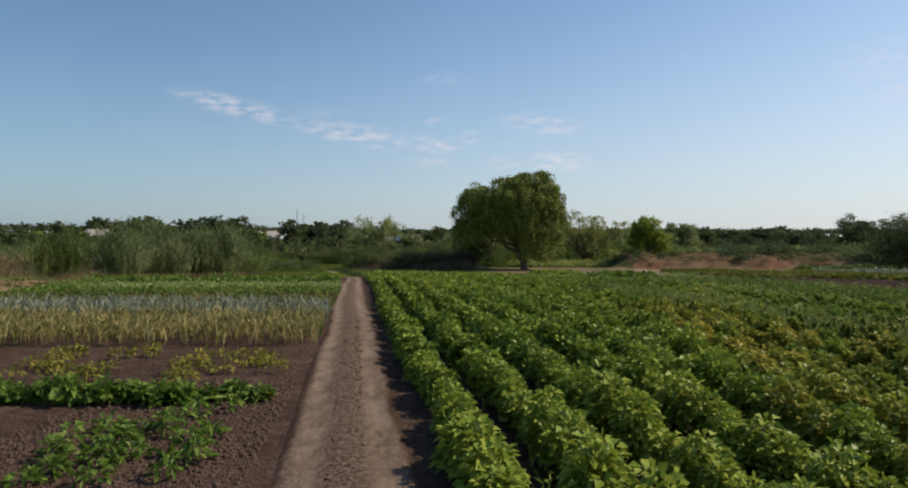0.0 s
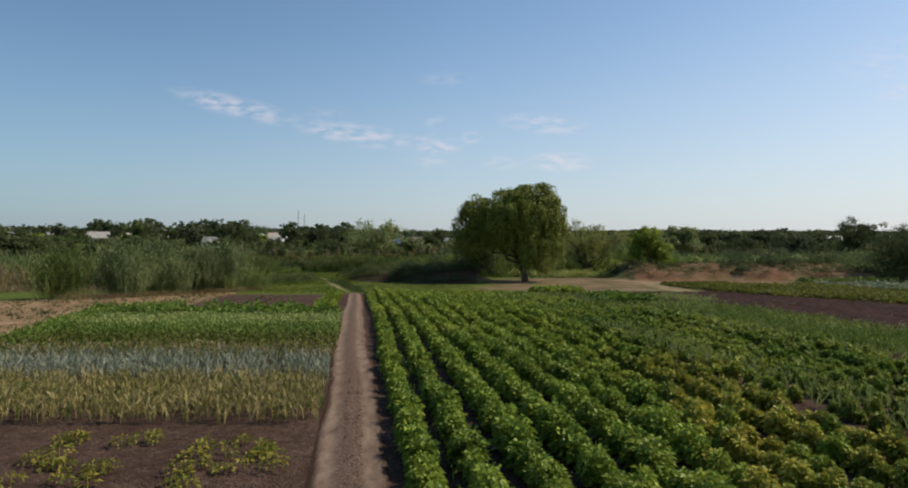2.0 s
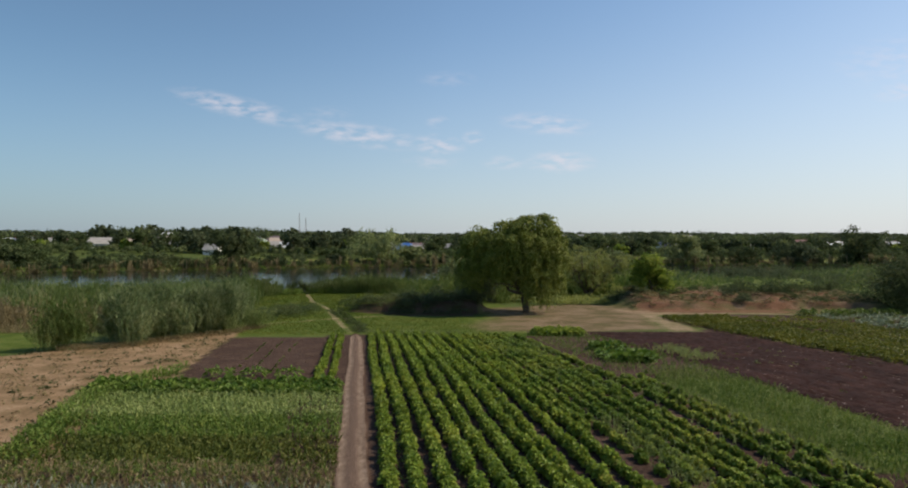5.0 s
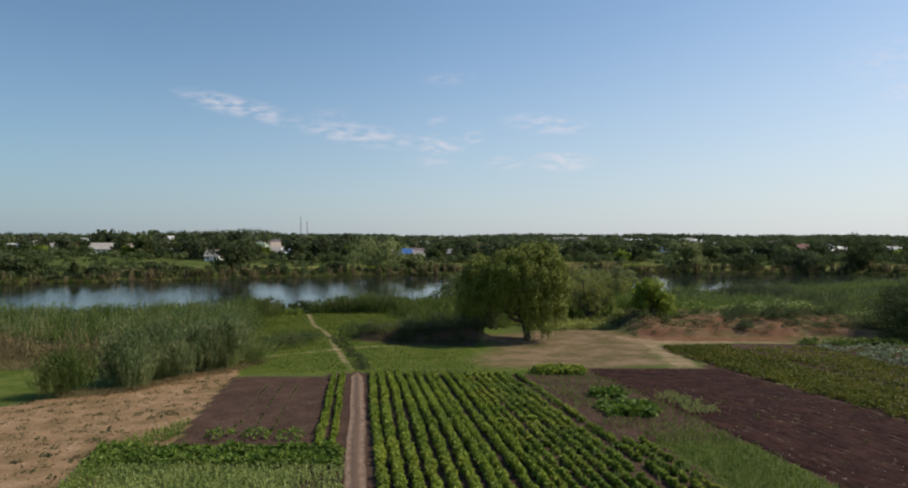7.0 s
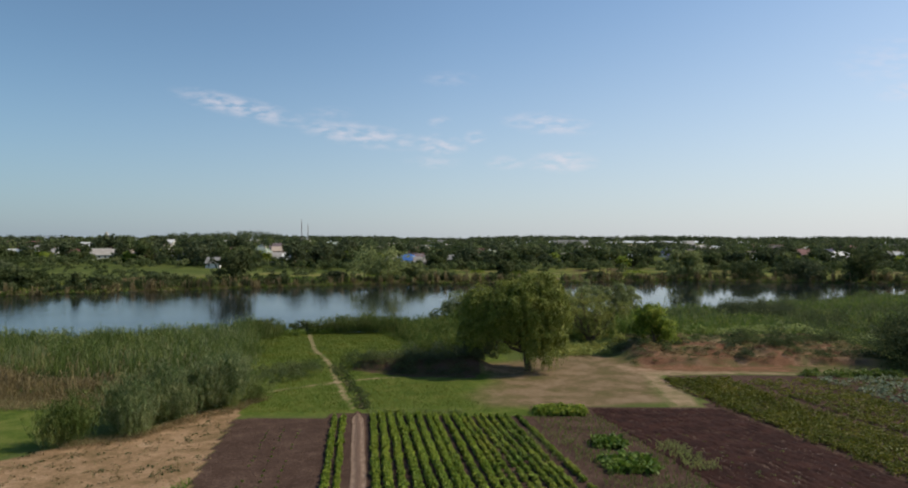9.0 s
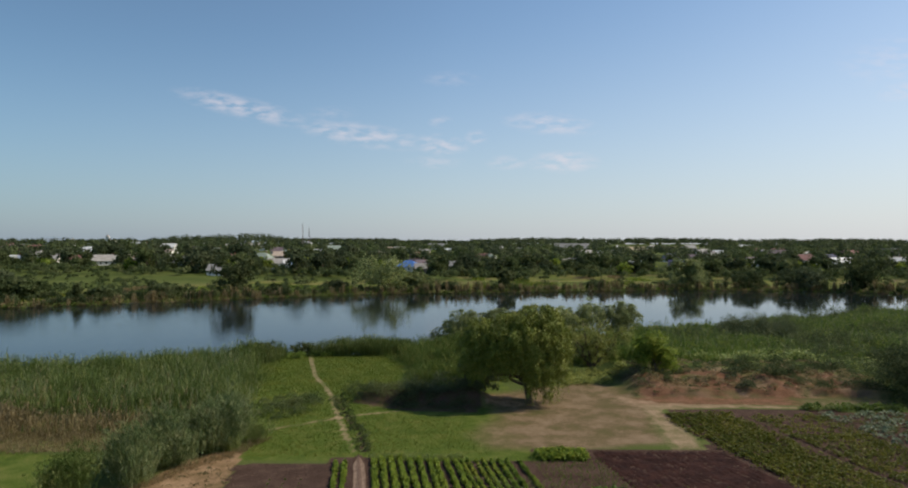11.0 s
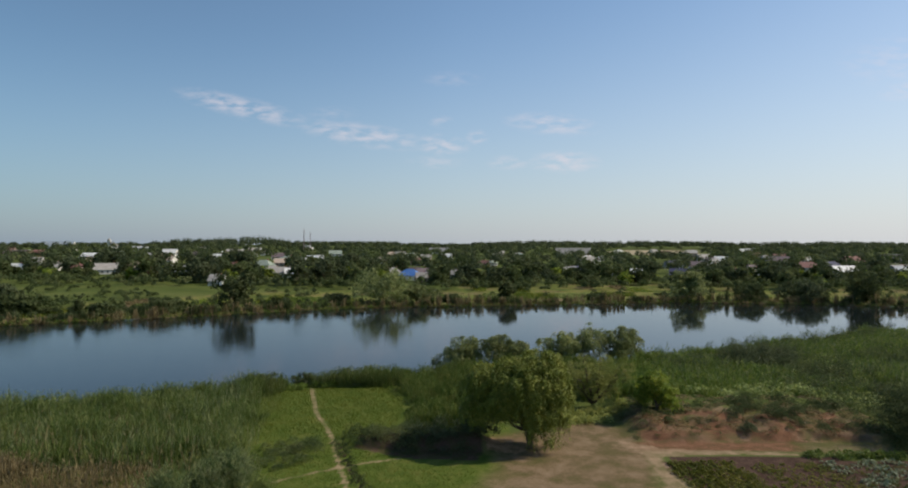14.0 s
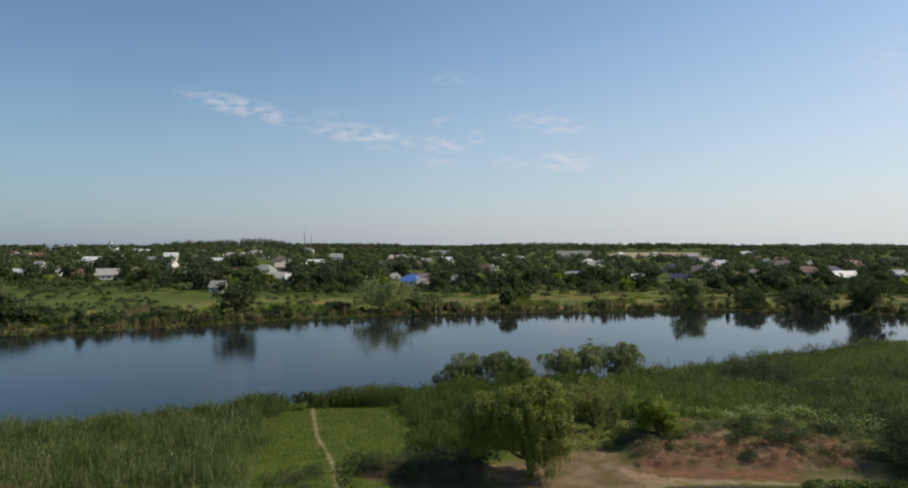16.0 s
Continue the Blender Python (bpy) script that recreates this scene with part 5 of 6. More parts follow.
CLUMP = [(-27.0, 47.3), (-25.5, 47.4), (-23.6, 52.5), (-21.0, 56.6), (-20.4, 61.0), (-24.0, 63.0), (-28.0, 58.0), (-29.2, 51.4)]
reed_stand("reed_clump", CLUMP, 80, 4.6, 0.03, M_REED_GREY, "tall greyish green reed clump beside the dry plot", 9, 0.08, 0.1, 0.3, 0.08, 0.6, 1.7, 0.15)
reed_stand("reed_clump", [(-30.9, 45.2), (-29.2, 44.6), (-28.1, 45.5), (-28.8, 47.0), (-30.5, 47.2)], 120, 3.9, 0.028, M_REED, "separate bright green reed clump beside the dry plot", 9, 0.13, 0.1, 0.2, 0.0, 0.5, 1.5, 0.15)
reed_stand("reed_clump", [(-22.0, 55.6), (-20.4, 57.4), (-19.6, 61.4), (-20.8, 62.2), (-21.6, 58.4)], 60, 2.7, 0.026, M_WEED, "yellowish green reeds at the clump's edge", 6, 0.16, 0.3, 0.5, 0.0, 0.8, 1.3, 0.2)
NB = [(x, float(near_bank(x)) + 1.0) for x in (-34, -50, -68, -74, -110, -140)]
reed_stand("reed_bed", [(-23.5, 66), (-26.5, 80), (-31.5, 96), (-32, 108), *NB, (-140, 56), (-60, 68), (-36, 67)], 15, 2.9, 0.042, M_REED, "wide green reed bed along the river", 2, 0.1, 0.45, 4.0, 0.16, 1.0, 1.9, 0.2)
reed_stand("reed_bed", [(-23.0, 66), (-26, 80), (-31.5, 98), *NB, (-120, 60), (-60, 68), (-36, 67)], 1.9, 3.1, 0.05, M_REED_GREY, "paler greyish reeds scattered through the reed bed", 2, 0.2, 0.55, 4.0, 0.3)
reed_stand("reed_bed", [(-24.0, 66), (-30, 84), (-50, 90), (-120, 66), (-60, 63), (-34, 63)], 0.6, 2.5, 0.05, M_REED_DRY, "brownish dry reeds scattered through the reed bed", 2, 0.25, 0.5, 3.0, 0.3)
reed_stand("dry_reeds", [(-62, 58), (-33, 60), (-29, 65), (-34, 68.5), (-62, 70)], 9, 1.6, 0.05, M_REED_DRY, "dry brown reeds at the edge of the reed bed", 3, 0.2, 0.6, 2.0)
NB = [(x, float(near_bank(x)) + 1.0) for x in (30, 13, 2, -7, -16)]
reed_stand("reed_bed", [(-8, 84), (0, 81), (6, 88), (14, 96), (30, 102), *NB, (-14, 112), (-9, 100)], 26, 2.8, 0.05, M_REED_FRESH, "dense green reeds behind the willow", 1, 0.12, 0.5, 3.0, 0.1, 1.0, 1.8)
reed_stand("reed_bed", [(-38, 106), (-31, 111.0), (-27.6, 111.5), (-26, 110), (-14, 109.5), (-10, 112), (-12, 120), (-30, 115), (-38, 110)], 20, 2.7, 0.05, M_REED, "reeds closing the path's end at the bank")
reed_stand("reed_bed", [(-34, 99), (-30.2, 104), (-30.6, 112), (-37, 112), (-42, 104)], 22, 2.9, 0.05, M_REED, "reeds beside the path's end", 1, 0.12, 0.3, 1.5)
reed_stand("reed_bed", [(24, 96), (60, 96), (140, 100), (150, 190), *[(x, float(near_bank(x)) + 1.0) for x in (137, 120, 76, 47, 30)]], 9, 2.3, 0.085, M_REED_FRESH, "broad green reed bed beyond the earth bank", 1, 0.15, 0.4, 4.0, 0.4, 1.0, 2.4)


def low_growth(name, poly, per, h, r, leaf, mat, label, n=26):
    x, y = scatter(poly, per)
    vv, ff = domes(x, y, land(x, y), r * rng.uniform(0.6, 1.3, len(x)), h * rng.uniform(0.5, 1.3, len(x)), n, leaf, leaf * 0.34)
    return stuff(name, mesh_from(name, vv, ff, mat), label, "shrubs")


low_growth("shrub_thicket", [(-14.6, 76.6), (-9, 74.4), (-3.4, 75.2), (-3.2, 79), (-9, 81), (-14.6, 81.5)], 0.9, 1.2, 0.8, 0.17, M_VILLAGE, "dark green thicket beside the footpath", 150)
low_growth("shrub_thicket", [(-24.5, 66), (-16.5, 70.5), (-17.5, 78), (-24, 76)], 0.5, 1.0, 0.9, 0.17, M_VILLAGE, "low olive thicket beside the reed bed", 160)
low_growth("shrub_thicket", [(-64, 65), (-36, 64), (-30, 66), (-33, 69), (-64, 70.5)], 0.22, 1.3, 1.1, 0.2, M_GARDEN, "dark weedy thicket along the reed bed's edge", 130)
# shrubs and weeds of the mound, made dense and dark to deepen the shadow
low_growth("mound_thicket", [(-7.5, 75.2), (3.2, 75.6), (2.6, 79.5), (-7, 80)], 0.5, 1.7, 1.2, 0.2, M_DARKLEAF, "dark shrubs thickened on the earth mound to deepen the willow's shade", 150)
low_growth("mound_growth", [(-8, 73), (-4.5, 72.2), (1.4, 72.8), (1.5, 80), (-6, 80)], 0.9, 0.6, 0.7, 0.2, M_DARKLEAF, "dark weeds over the earth mound, spread to blacken the shadow there", 40)
low_growth("berm_growth", [(22, 85.5), (37, 85.5), (40, 80), (54, 80), (58, 92), (24, 96)], 0.35, 0.7, 0.8, 0.18, M_GARDEN, "scattered dark shrubs on the eroded earth bank", 110)
low_growth("berm_growth", [(22, 79), (54, 78.5), (56, 90), (24, 92)], 0.75, 0.3, 0.35, 0.14, M_GARDEN, "low green weeds on the eroded earth bank", 24)
low_growth("berm_growth", [(24, 80), (56, 79.5), (60, 98), (26, 98)], 0.45, 0.35, 0.6, 0.18, M_REED_DRY, "dry brown weeds on the eroded earth bank", 60)
low_growth("bank_scrub", [(34, 98), (70, 92), (120, 96), (150, 150), (90, 150), (50, 120)], 0.14, 1.62, 1.6, 0.45, M_WEED, "pale scrub among the reeds", 50)
low_growth("bank_scrub", [(60, 84), (110, 90), (150, 150), (90, 140), (50, 110)], 0.224, 2.0, 1.8, 0.4, M_VILLAGE, "dark scrub among the reeds", 60)
low_growth("bank_scrub", [(40, 118), (75, 128), (82, 142), (48, 132)], 0.182, 2.7, 1.9, 0.3, M_DARKLEAF, "dark bushes between the reeds and the water", 120)
low_growth("pale_tussocks", [(26, 99), (60, 103), (64, 114), (32, 112)], 0.1, 0.9, 0.8, 0.4, M_WEED, "pale green tussocks among the reeds", 30)
low_growth("bank_thicket", [(56, 131), (61, 143), (74, 138), (66, 121)], 0.476, 3.51, 1.7, 0.3, M_DARKLEAF, "dark green thicket standing out of the reed bed", 150)
low_growth("bank_thicket", [(80, 130), (110, 150), (130, 158), (120, 140), (90, 120)], 0.28, 2.43, 1.8, 0.4, M_VILLAGE, "olive thicket among the reeds", 120)
low_growth("pale_tussocks", [(49, 112), (53, 111.5), (60, 97), (55, 98)], 0.3, 1.3, 0.6, 0.36, M_WEED, "pale green tussocks among the reeds", 40)
low_growth("bank_thicket", [(62, 120), (76, 124), (80, 113), (64, 111)], 0.308, 3.24, 1.5, 0.3, M_GARDEN, "dark green thicket standing out of the reed bed", 150)
low_growth("bank_thicket", [(58, 105), (66, 102), (70, 97), (74, 99), (64, 108)], 0.42, 2.97, 1.4, 0.26, M_DARKLEAF, "dark green thicket above the earth bank", 150)
low_growth("bank_thicket", [(52, 150), (80, 154), (118, 173), (118, 167), (80, 148)], 0.168, 3.24, 1.7, 0.34, M_GARDEN, "green bushes along the bank's edge", 120)
reed_stand("reed_bed", [(30, 104), (60, 100), (130, 120), (140, 180), (76, 154), (40, 134)], 1.6, 2.9, 0.08, M_REED_GREY, "paler greyish reeds scattered through the reed bed", 2, 0.22, 0.4, 3.0, 0.4)
low_growth("pale_tussocks", [(72, 114), (76, 112), (70, 108), (67, 110)], 0.6, 1.6, 0.8, 0.36, M_WEED, "pale flowering tussocks among the reeds", 40)
reed_stand("bank_grass", [(30, 124), (60, 132), (64, 112), (52, 102), (30, 101)], 12, 2.3, 0.07, M_CARROT, "bright green tall grass among the reeds", 1, 0.2, 0.5, 5.0)
reed_stand("bank_grass", [(66, 142), (120, 176), (140, 165), (110, 120), (80, 116)], 7, 2.4, 0.09, M_CARROT, "bright green tall grass among the reeds", 1, 0.2, 0.5, 6.0)
low_growth("berm_thicket", [(40, 87), (50, 84), (57, 90), (44, 94), (38, 89)], 0.2, 1.2, 1.2, 0.2, M_GARDEN, "dark shrubs over the eroded earth bank", 170)
low_growth("berm_thicket", [(23.5, 82), (29.5, 82.5), (29.5, 85.5), (24, 86)], 0.3, 0.8, 0.8, 0.2, M_VILLAGE, "dark weeds at the foot of the earth bank", 150)
low_growth("berm_thicket", [(36.6, 80), (38.2, 80), (38.6, 85.5), (37.0, 86)], 0.9, 1.1, 0.8, 0.2, M_DARKLEAF, "dark shrubs in a gully of the earth bank", 150)
low_growth("berm_thicket", [(38.5, 80.2), (47.5, 79.8), (48, 85), (40, 86)], 0.15, 1.2, 1.1, 0.22, M_GARDEN, "green shrubs over the eroded earth bank", 190)
low_growth("plot_weeds", strip(50.5, 63, 45, 71), 1.5, 0.22, 0.3, 0.18, M_POTATO_DARK, "olive weeds on the bare end of the plots", 16)
reed_stand("dry_reeds", [(-54, 62), (-47, 63), (-46, 69), (-53, 70)], 10, 2.6, 0.05, M_REED_DRY, "tall patch of dry brown reeds in the reed bed", 3, 0.15, 0.4, 1.5)
v, f = blades_in([(-60, 55), (-31, 57), (-29, 63), (-60, 63)], 22, 0.5, 0.02, 0.4, 3)
stuff("edge_weeds", mesh_from("edge_weeds", v, f, M_REED_DRY), "dry olive weeds below the reed bed", "weeds")
# weeds added on both edges of the ditch so that it reads dark
y = rng.uniform(57.5, 79, 230)
x = ditch(y) + rng.choice((-0.42, 0.42), 230) + 0.25 * rng.normal(size=230)
vv, ff = domes(x, y, land(x, y), rng.uniform(0.08, 0.18, 230), rng.uniform(0.08, 0.22, 230), 18, 0.14, 0.04)
stuff("ditch_weeds", mesh_from("ditch_weeds", vv, ff, M_GARDEN), "dark weeds added along the narrow ditch to shade it", "weeds")
for v in (-7.6, -6.4, -5.2):
    crop_row("seedling_row", v, 36.0, 51.0, M_CARROT, "row of tiny green seedlings on bare soil", "seedling rows", step=1.0, r=0.03, h=0.06, gaps=0.25, leaf=0.032)
v, f = blades_in([(-29, 44.2), (-25, 46.2), (-22.8, 52.5), (-20.0, 57.0), (-18.8, 61.5), (-20.6, 62.5), (-21.4, 57), (-24, 53), (-26, 48), (-30, 46)], 55, 0.42, 0.012, 0.5, 3)
stuff("clump_foot", mesh_from("clump_foot", v, f, M_REED_DRY), "dry yellowish grass at the reed clump's foot", "grass")
low_growth("bank_scrub", [(11, 85), (21, 86), (25, 91), (22, 95), (8, 93)], 0.5, 0.9, 1.0, 0.24, M_SPARSE, "olive scrub behind the willow", 110)
MEADOW = [(-20, 56), (3.5, 56.6), (2, 66), (1.5, 70.6), (-5, 71.6), (-8.5, 72.8), (-14, 76), (-9, 81), (-9, 100), (-14, 112), (-32, 110), (-33, 96), (-28.5, 80), (-24.5, 68), (-23, 62.2)]
x, y = scatter(MEADOW, 26)
k = (np.abs(x - footpath(y)) > 0.35) & ((np.abs(x - ditch(y)) > 0.3) | (y > 79)) & (np.abs(y - np.interp(x, (-24, -13.3, -6.9), (62.2, 69.4, 72.2))) > 0.36)
k &= edge_distance(x, y, MEADOW) > 3.0 * rng.uniform(0, 1, len(x)) * (x > -6)
x, y = x[k], y[k]
v, f = upright_blades(x, y, land(x, y), (0.11 + 0.09 * smooth(75, 85, y)) * rng.uniform(0.5, 1.3, len(x)), 0.04, 0.6, 2)
stuff("meadow_grass", mesh_from("meadow_grass", v, f, M_GRASS), "rough green meadow grass along the footpath", "grass")
low_growth("straw_tufts", STRAW, 0.2, 0.1, 0.22, 0.16, M_GARDEN, "small dark weed tufts on the dry straw", 14)
low_growth("straw_tufts", STRAW, 1.6, 0.06, 0.2, 0.16, M_REED_DRY, "flattened dry stalks on the straw ground", 6)

n = 900
x = rng.uniform(-50, 14, n)
y = near_bank(x) + rng.uniform(-4.0, 0.2, n)
k = np.abs(x - footpath(y)) > 0.7
x, y = x[k], y[k]
vv, ff = domes(x, y, np.maximum(land(x, y), WATER) - 0.1, rng.uniform(0.3, 0.7, len(x)), rng.uniform(0.5, 1.3, len(x)), 30, 0.34, 0.06)
stuff("bank_sedge", mesh_from("bank_sedge", vv, ff, M_CARROT), "matted green sedge along the near waterline", "reeds")

def woodland(name, xs, ys, size, per, leaf, mat, label, category="woods"):
    """Many far crowns joined: a few lobes each, of small clumps."""
    n = len(xs)
    k = np.repeat(np.arange(n), per)
    d = unit(rng.normal(size=(n * per, 3)))
    d[:, 2] = np.abs(d[:, 2]) * 1.0 - 0.15
    r = rng.uniform(0.5, 1.05, n * per)[:, None]
    w, h = size[k] * 0.52, size[k] * 0.55
    p = np.stack((xs[k], ys[k], land(xs, ys)[k] + size[k] * 0.4), 1) + d * r * np.stack((w, w, h), 1)
    v, f = shell_leaves(p, d, leaf * rng.uniform(0.7, 1.4, n * per), leaf * 0.45, 0.22)
    return stuff(name, mesh_from(name, v, f, mat), label, category)


# far bank fringe of reeds
m = 700
cx = rng.uniform(-330, 360, m)
cy, wide = far_bank(cx) + rng.uniform(-1.2, 3.0, m), rng.uniform(0.4, 1.5, m)
high, dry = rng.uniform(2.5, 4.6, m) * (1 + 0.25 * bumpy(cx, cy, 9.0)), rng.uniform(size=m) < 0.52
t = rng.integers(0, m, 12000)
x, y = cx[t] + wide[t] * 0.6 * rng.normal(size=len(t)), cy[t] + 0.5 * rng.normal(size=len(t))
tall = high[t] * rng.uniform(0.75, 1.1, len(t))
for sel, mat, label in ((dry[t], M_REED_DRY, "brownish reed fringe of the far bank"), (~dry[t], M_GARDEN, "dark green sedge fringe of the far bank")):
    v, f = upright_blades(x[sel], y[sel], np.maximum(land(x[sel], y[sel]), WATER) - 0.1, tall[sel], 0.13, 0.05, 2, 0.3, 3.0)
    stuff("reed_fringe", mesh_from("reed_fringe", v, f, mat), label, "reeds")


n = 3400
x = rng.uniform(-330, 360, n)
y = far_bank(x) + rng.uniform(-2.2, 2.5, n)
for sel, mat in ((np.arange(n) % 2 == 0, M_REED_DRY), (np.arange(n) % 2 == 1, M_CARROT)):
    m = sel.sum()
    vv, ff = domes(x[sel], y[sel], np.maximum(land(x[sel], y[sel]), WATER) - 0.25, rng.uniform(0.5, 1.1, m), rng.uniform(0.7, 1.7, m), 10, 0.75, 0.2)
    stuff("sedge_fringe", mesh_from("sedge_fringe", vv, ff, mat), "low matted sedge along the far waterline", "reeds")

# mown strips and olive scrub on the far meadow: bearing, depth behind the bank, across, along
for px, deep, wide, long in ((545, 34, 24, 34), (500, 36, 9, 36), (600, 30, 10, 26), (860, 26, 22, 22), (930, 34, 20, 26), (1010, 30, 22, 26), (1085, 36, 20, 22), (240, 30, 22, 26), (330, 40, 14, 30), (700, 28, 16, 22), (760, 30, 14, 26)):
    cx = (px - 796) / 1056 * 285
    cy = float(far_bank(cx)) + deep
    m = int(wide * long * 0.9)
    x, y = cx + rng.uniform(-0.5, 0.5, m) * wide, cy + rng.uniform(-0.5, 0.5, m) * long
    x = x + (y - cy) * (px - 796) / 1056
    vv, ff = domes(x, y, land(x, y) - 0.05, np.full(m, 0.9), np.full(m, 0.3), 7, 0.75, 0.24)
    stuff("mown_strip", mesh_from("mown_strip", vv, ff, (M_GRASS, M_GRASS, M_CARROT, M_WEED)[rng.integers(4)]), "bright green garden strip above the far bank", "grass")
n = 420
y = rng.uniform(205, 345, n)
x = rng.uniform(-0.82, -0.5, n) * y
k = (y - far_bank(x) > 12 + 14 * rng.uniform(size=n)) & (bumpy(x, y, 9.0) > -0.1)
x, y = x[k], y[k]
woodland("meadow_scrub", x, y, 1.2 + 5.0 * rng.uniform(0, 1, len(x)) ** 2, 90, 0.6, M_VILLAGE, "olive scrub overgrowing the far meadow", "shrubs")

n = 480
x = rng.uniform(-330, 360, n)
y = far_bank(x) + 3 + 85 * rng.uniform(0, 1, n) ** 1.4
k = (rng.uniform(size=n) < 0.3) | (x / y < -0.03) | (x / y > 0.32)
x, y = x[k], y[k]
n = len(x)
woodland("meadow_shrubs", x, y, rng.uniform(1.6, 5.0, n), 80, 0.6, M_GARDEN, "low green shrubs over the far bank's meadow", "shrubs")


# small garden plots above the far bank
for _ in range(34):
    px, depth = rng.uniform(-0.78, 0.62), rng.uniform(14, 70)
    gx = px * 265
    gy = float(far_bank(gx)) + depth
    wx, wy = rng.uniform(5, 14), rng.uniform(8, 22)
    m = int(wx * wy * 0.5)
    x, y = gx + rng.uniform(-wx, wx, m) / 2 + 0.25 * rng.uniform(-wy, wy), gy + rng.uniform(-wy, wy, m) / 2
    mat = (M_BUSH, M_WEED, M_POTATO_WEAK, M_DARKLEAF, M_GRASS, M_REED_DRY)[rng.integers(6)]
    vv, ff = domes(x, y, land(x, y), np.full(m, 0.7), np.full(m, rng.uniform(0.3, 1.1)), 14, 0.7, 0.22)
    stuff("garden_plot", mesh_from("garden_plot", vv, ff, mat), "small garden plot above the far bank", "garden")


# ---- the village across the river ----
def box(bm, x0, x1, y0, y1, z0, z1):
    v = [bm.verts.new(p) for p in ((x0, y0, z0), (x1, y0, z0), (x1, y1, z0), (x0, y1, z0), (x0, y0, z1), (x1, y0, z1), (x1, y1, z1), (x0, y1, z1))]
    for q in ((0, 3, 2, 1), (4, 5, 6, 7), (0, 1, 5, 4), (1, 2, 6, 5), (2, 3, 7, 6), (3, 0, 4, 7)):
        bm.faces.new([v[i] for i in q])


def done(bm, name, mat):
    me = bpy.data.meshes.new(name)
    bm.normal_update()
    bm.to_mesh(me)
    bm.free()
    me.materials.append(mat)
    return me


def house(px, ahead, w, roof, wall, label, depth=None, wall_h=2.8, roof_h=2.2, hip=False, turn=0.0, name="house", storeys=1, flat=False):
    """A house at a bearing and distance: walls, roof with eaves, chimney, windows and door."""
    depth = depth or w * 0.75
    x = (px - 796) / 1056 * ahead
    ob = new(name)
    ob.matrix_world = pose(x, ahead, float(land(x, ahead)) - 0.3, 0, 0, turn)
    H = wall_h * storeys + 0.3
    bm = bmesh.new()
    box(bm, -w / 2, w / 2, -depth / 2, depth / 2, 0, H)
    if not hip and not flat:
        for s in (-1, 1):
            a = [bm.verts.new((s * w / 2, -depth / 2, H)), bm.verts.new((s * w / 2, depth / 2, H)), bm.verts.new((s * w / 2, 0, H + roof_h * 0.96))]
            bm.faces.new(a if s > 0 else a[::-1])
    part("wall", done(bm, "wall", wall), ob)
    bm = bmesh.new()
    e = 0.45
    if flat:
        box(bm, -w / 2 - e, w / 2 + e, -depth / 2 - e, depth / 2 + e, H + 0.004, H + 0.35)
    else:
        rx = w / 2 - depth * 0.4 if hip else w / 2 + e
        lo = [(-w / 2 - e, -depth / 2 - e), (w / 2 + e, -depth / 2 - e), (w / 2 + e, depth / 2 + e), (-w / 2 - e, depth / 2 + e)]
        for dz in (0, 0.14):
            b = [bm.verts.new((p, q, H - 0.2 + dz)) for p, q in lo]
            t = [bm.verts.new((-max(rx, 0.2), 0, H + roof_h + dz)), bm.verts.new((max(rx, 0.2), 0, H + roof_h + dz))]
            for q in ((b[0], b[1], t[1], t[0]), (b[2], b[3], t[0], t[1])):
                bm.faces.new(q)
            if hip:
                bm.faces.new((b[1], b[2], t[1]))
                bm.faces.new((b[3], b[0], t[0]))
    top = part("roof", done(bm, "roof", roof), ob)
    if not flat:
        bm = bmesh.new()
        box(bm, w * 0.18, w * 0.18 + 0.6, 0.2, 0.8, H + roof_h * 0.5, H + roof_h + 0.7)
        part("chimney", done(bm, "chimney", M_BRICKWALL), top)
    k = max(2, int(w / 3.2))
    for s in range(storeys):
        for i in range(k):
            bm = bmesh.new()
            c = -w / 2 + w * (i + 0.5) / k
            door = s == 0 and i == k - 1
            box(bm, c - 0.55, c + 0.55, -depth / 2 - 0.06, -depth / 2 + 0.1, s * wall_h + (0.35 if door else 1.15), s * wall_h + 2.45)
            part("door" if door else "window", done(bm, "opening", M_GLASS), ob)
    return tagged(ob, label, "house" if name == "house" else name.replace("_", " "), "village houses")


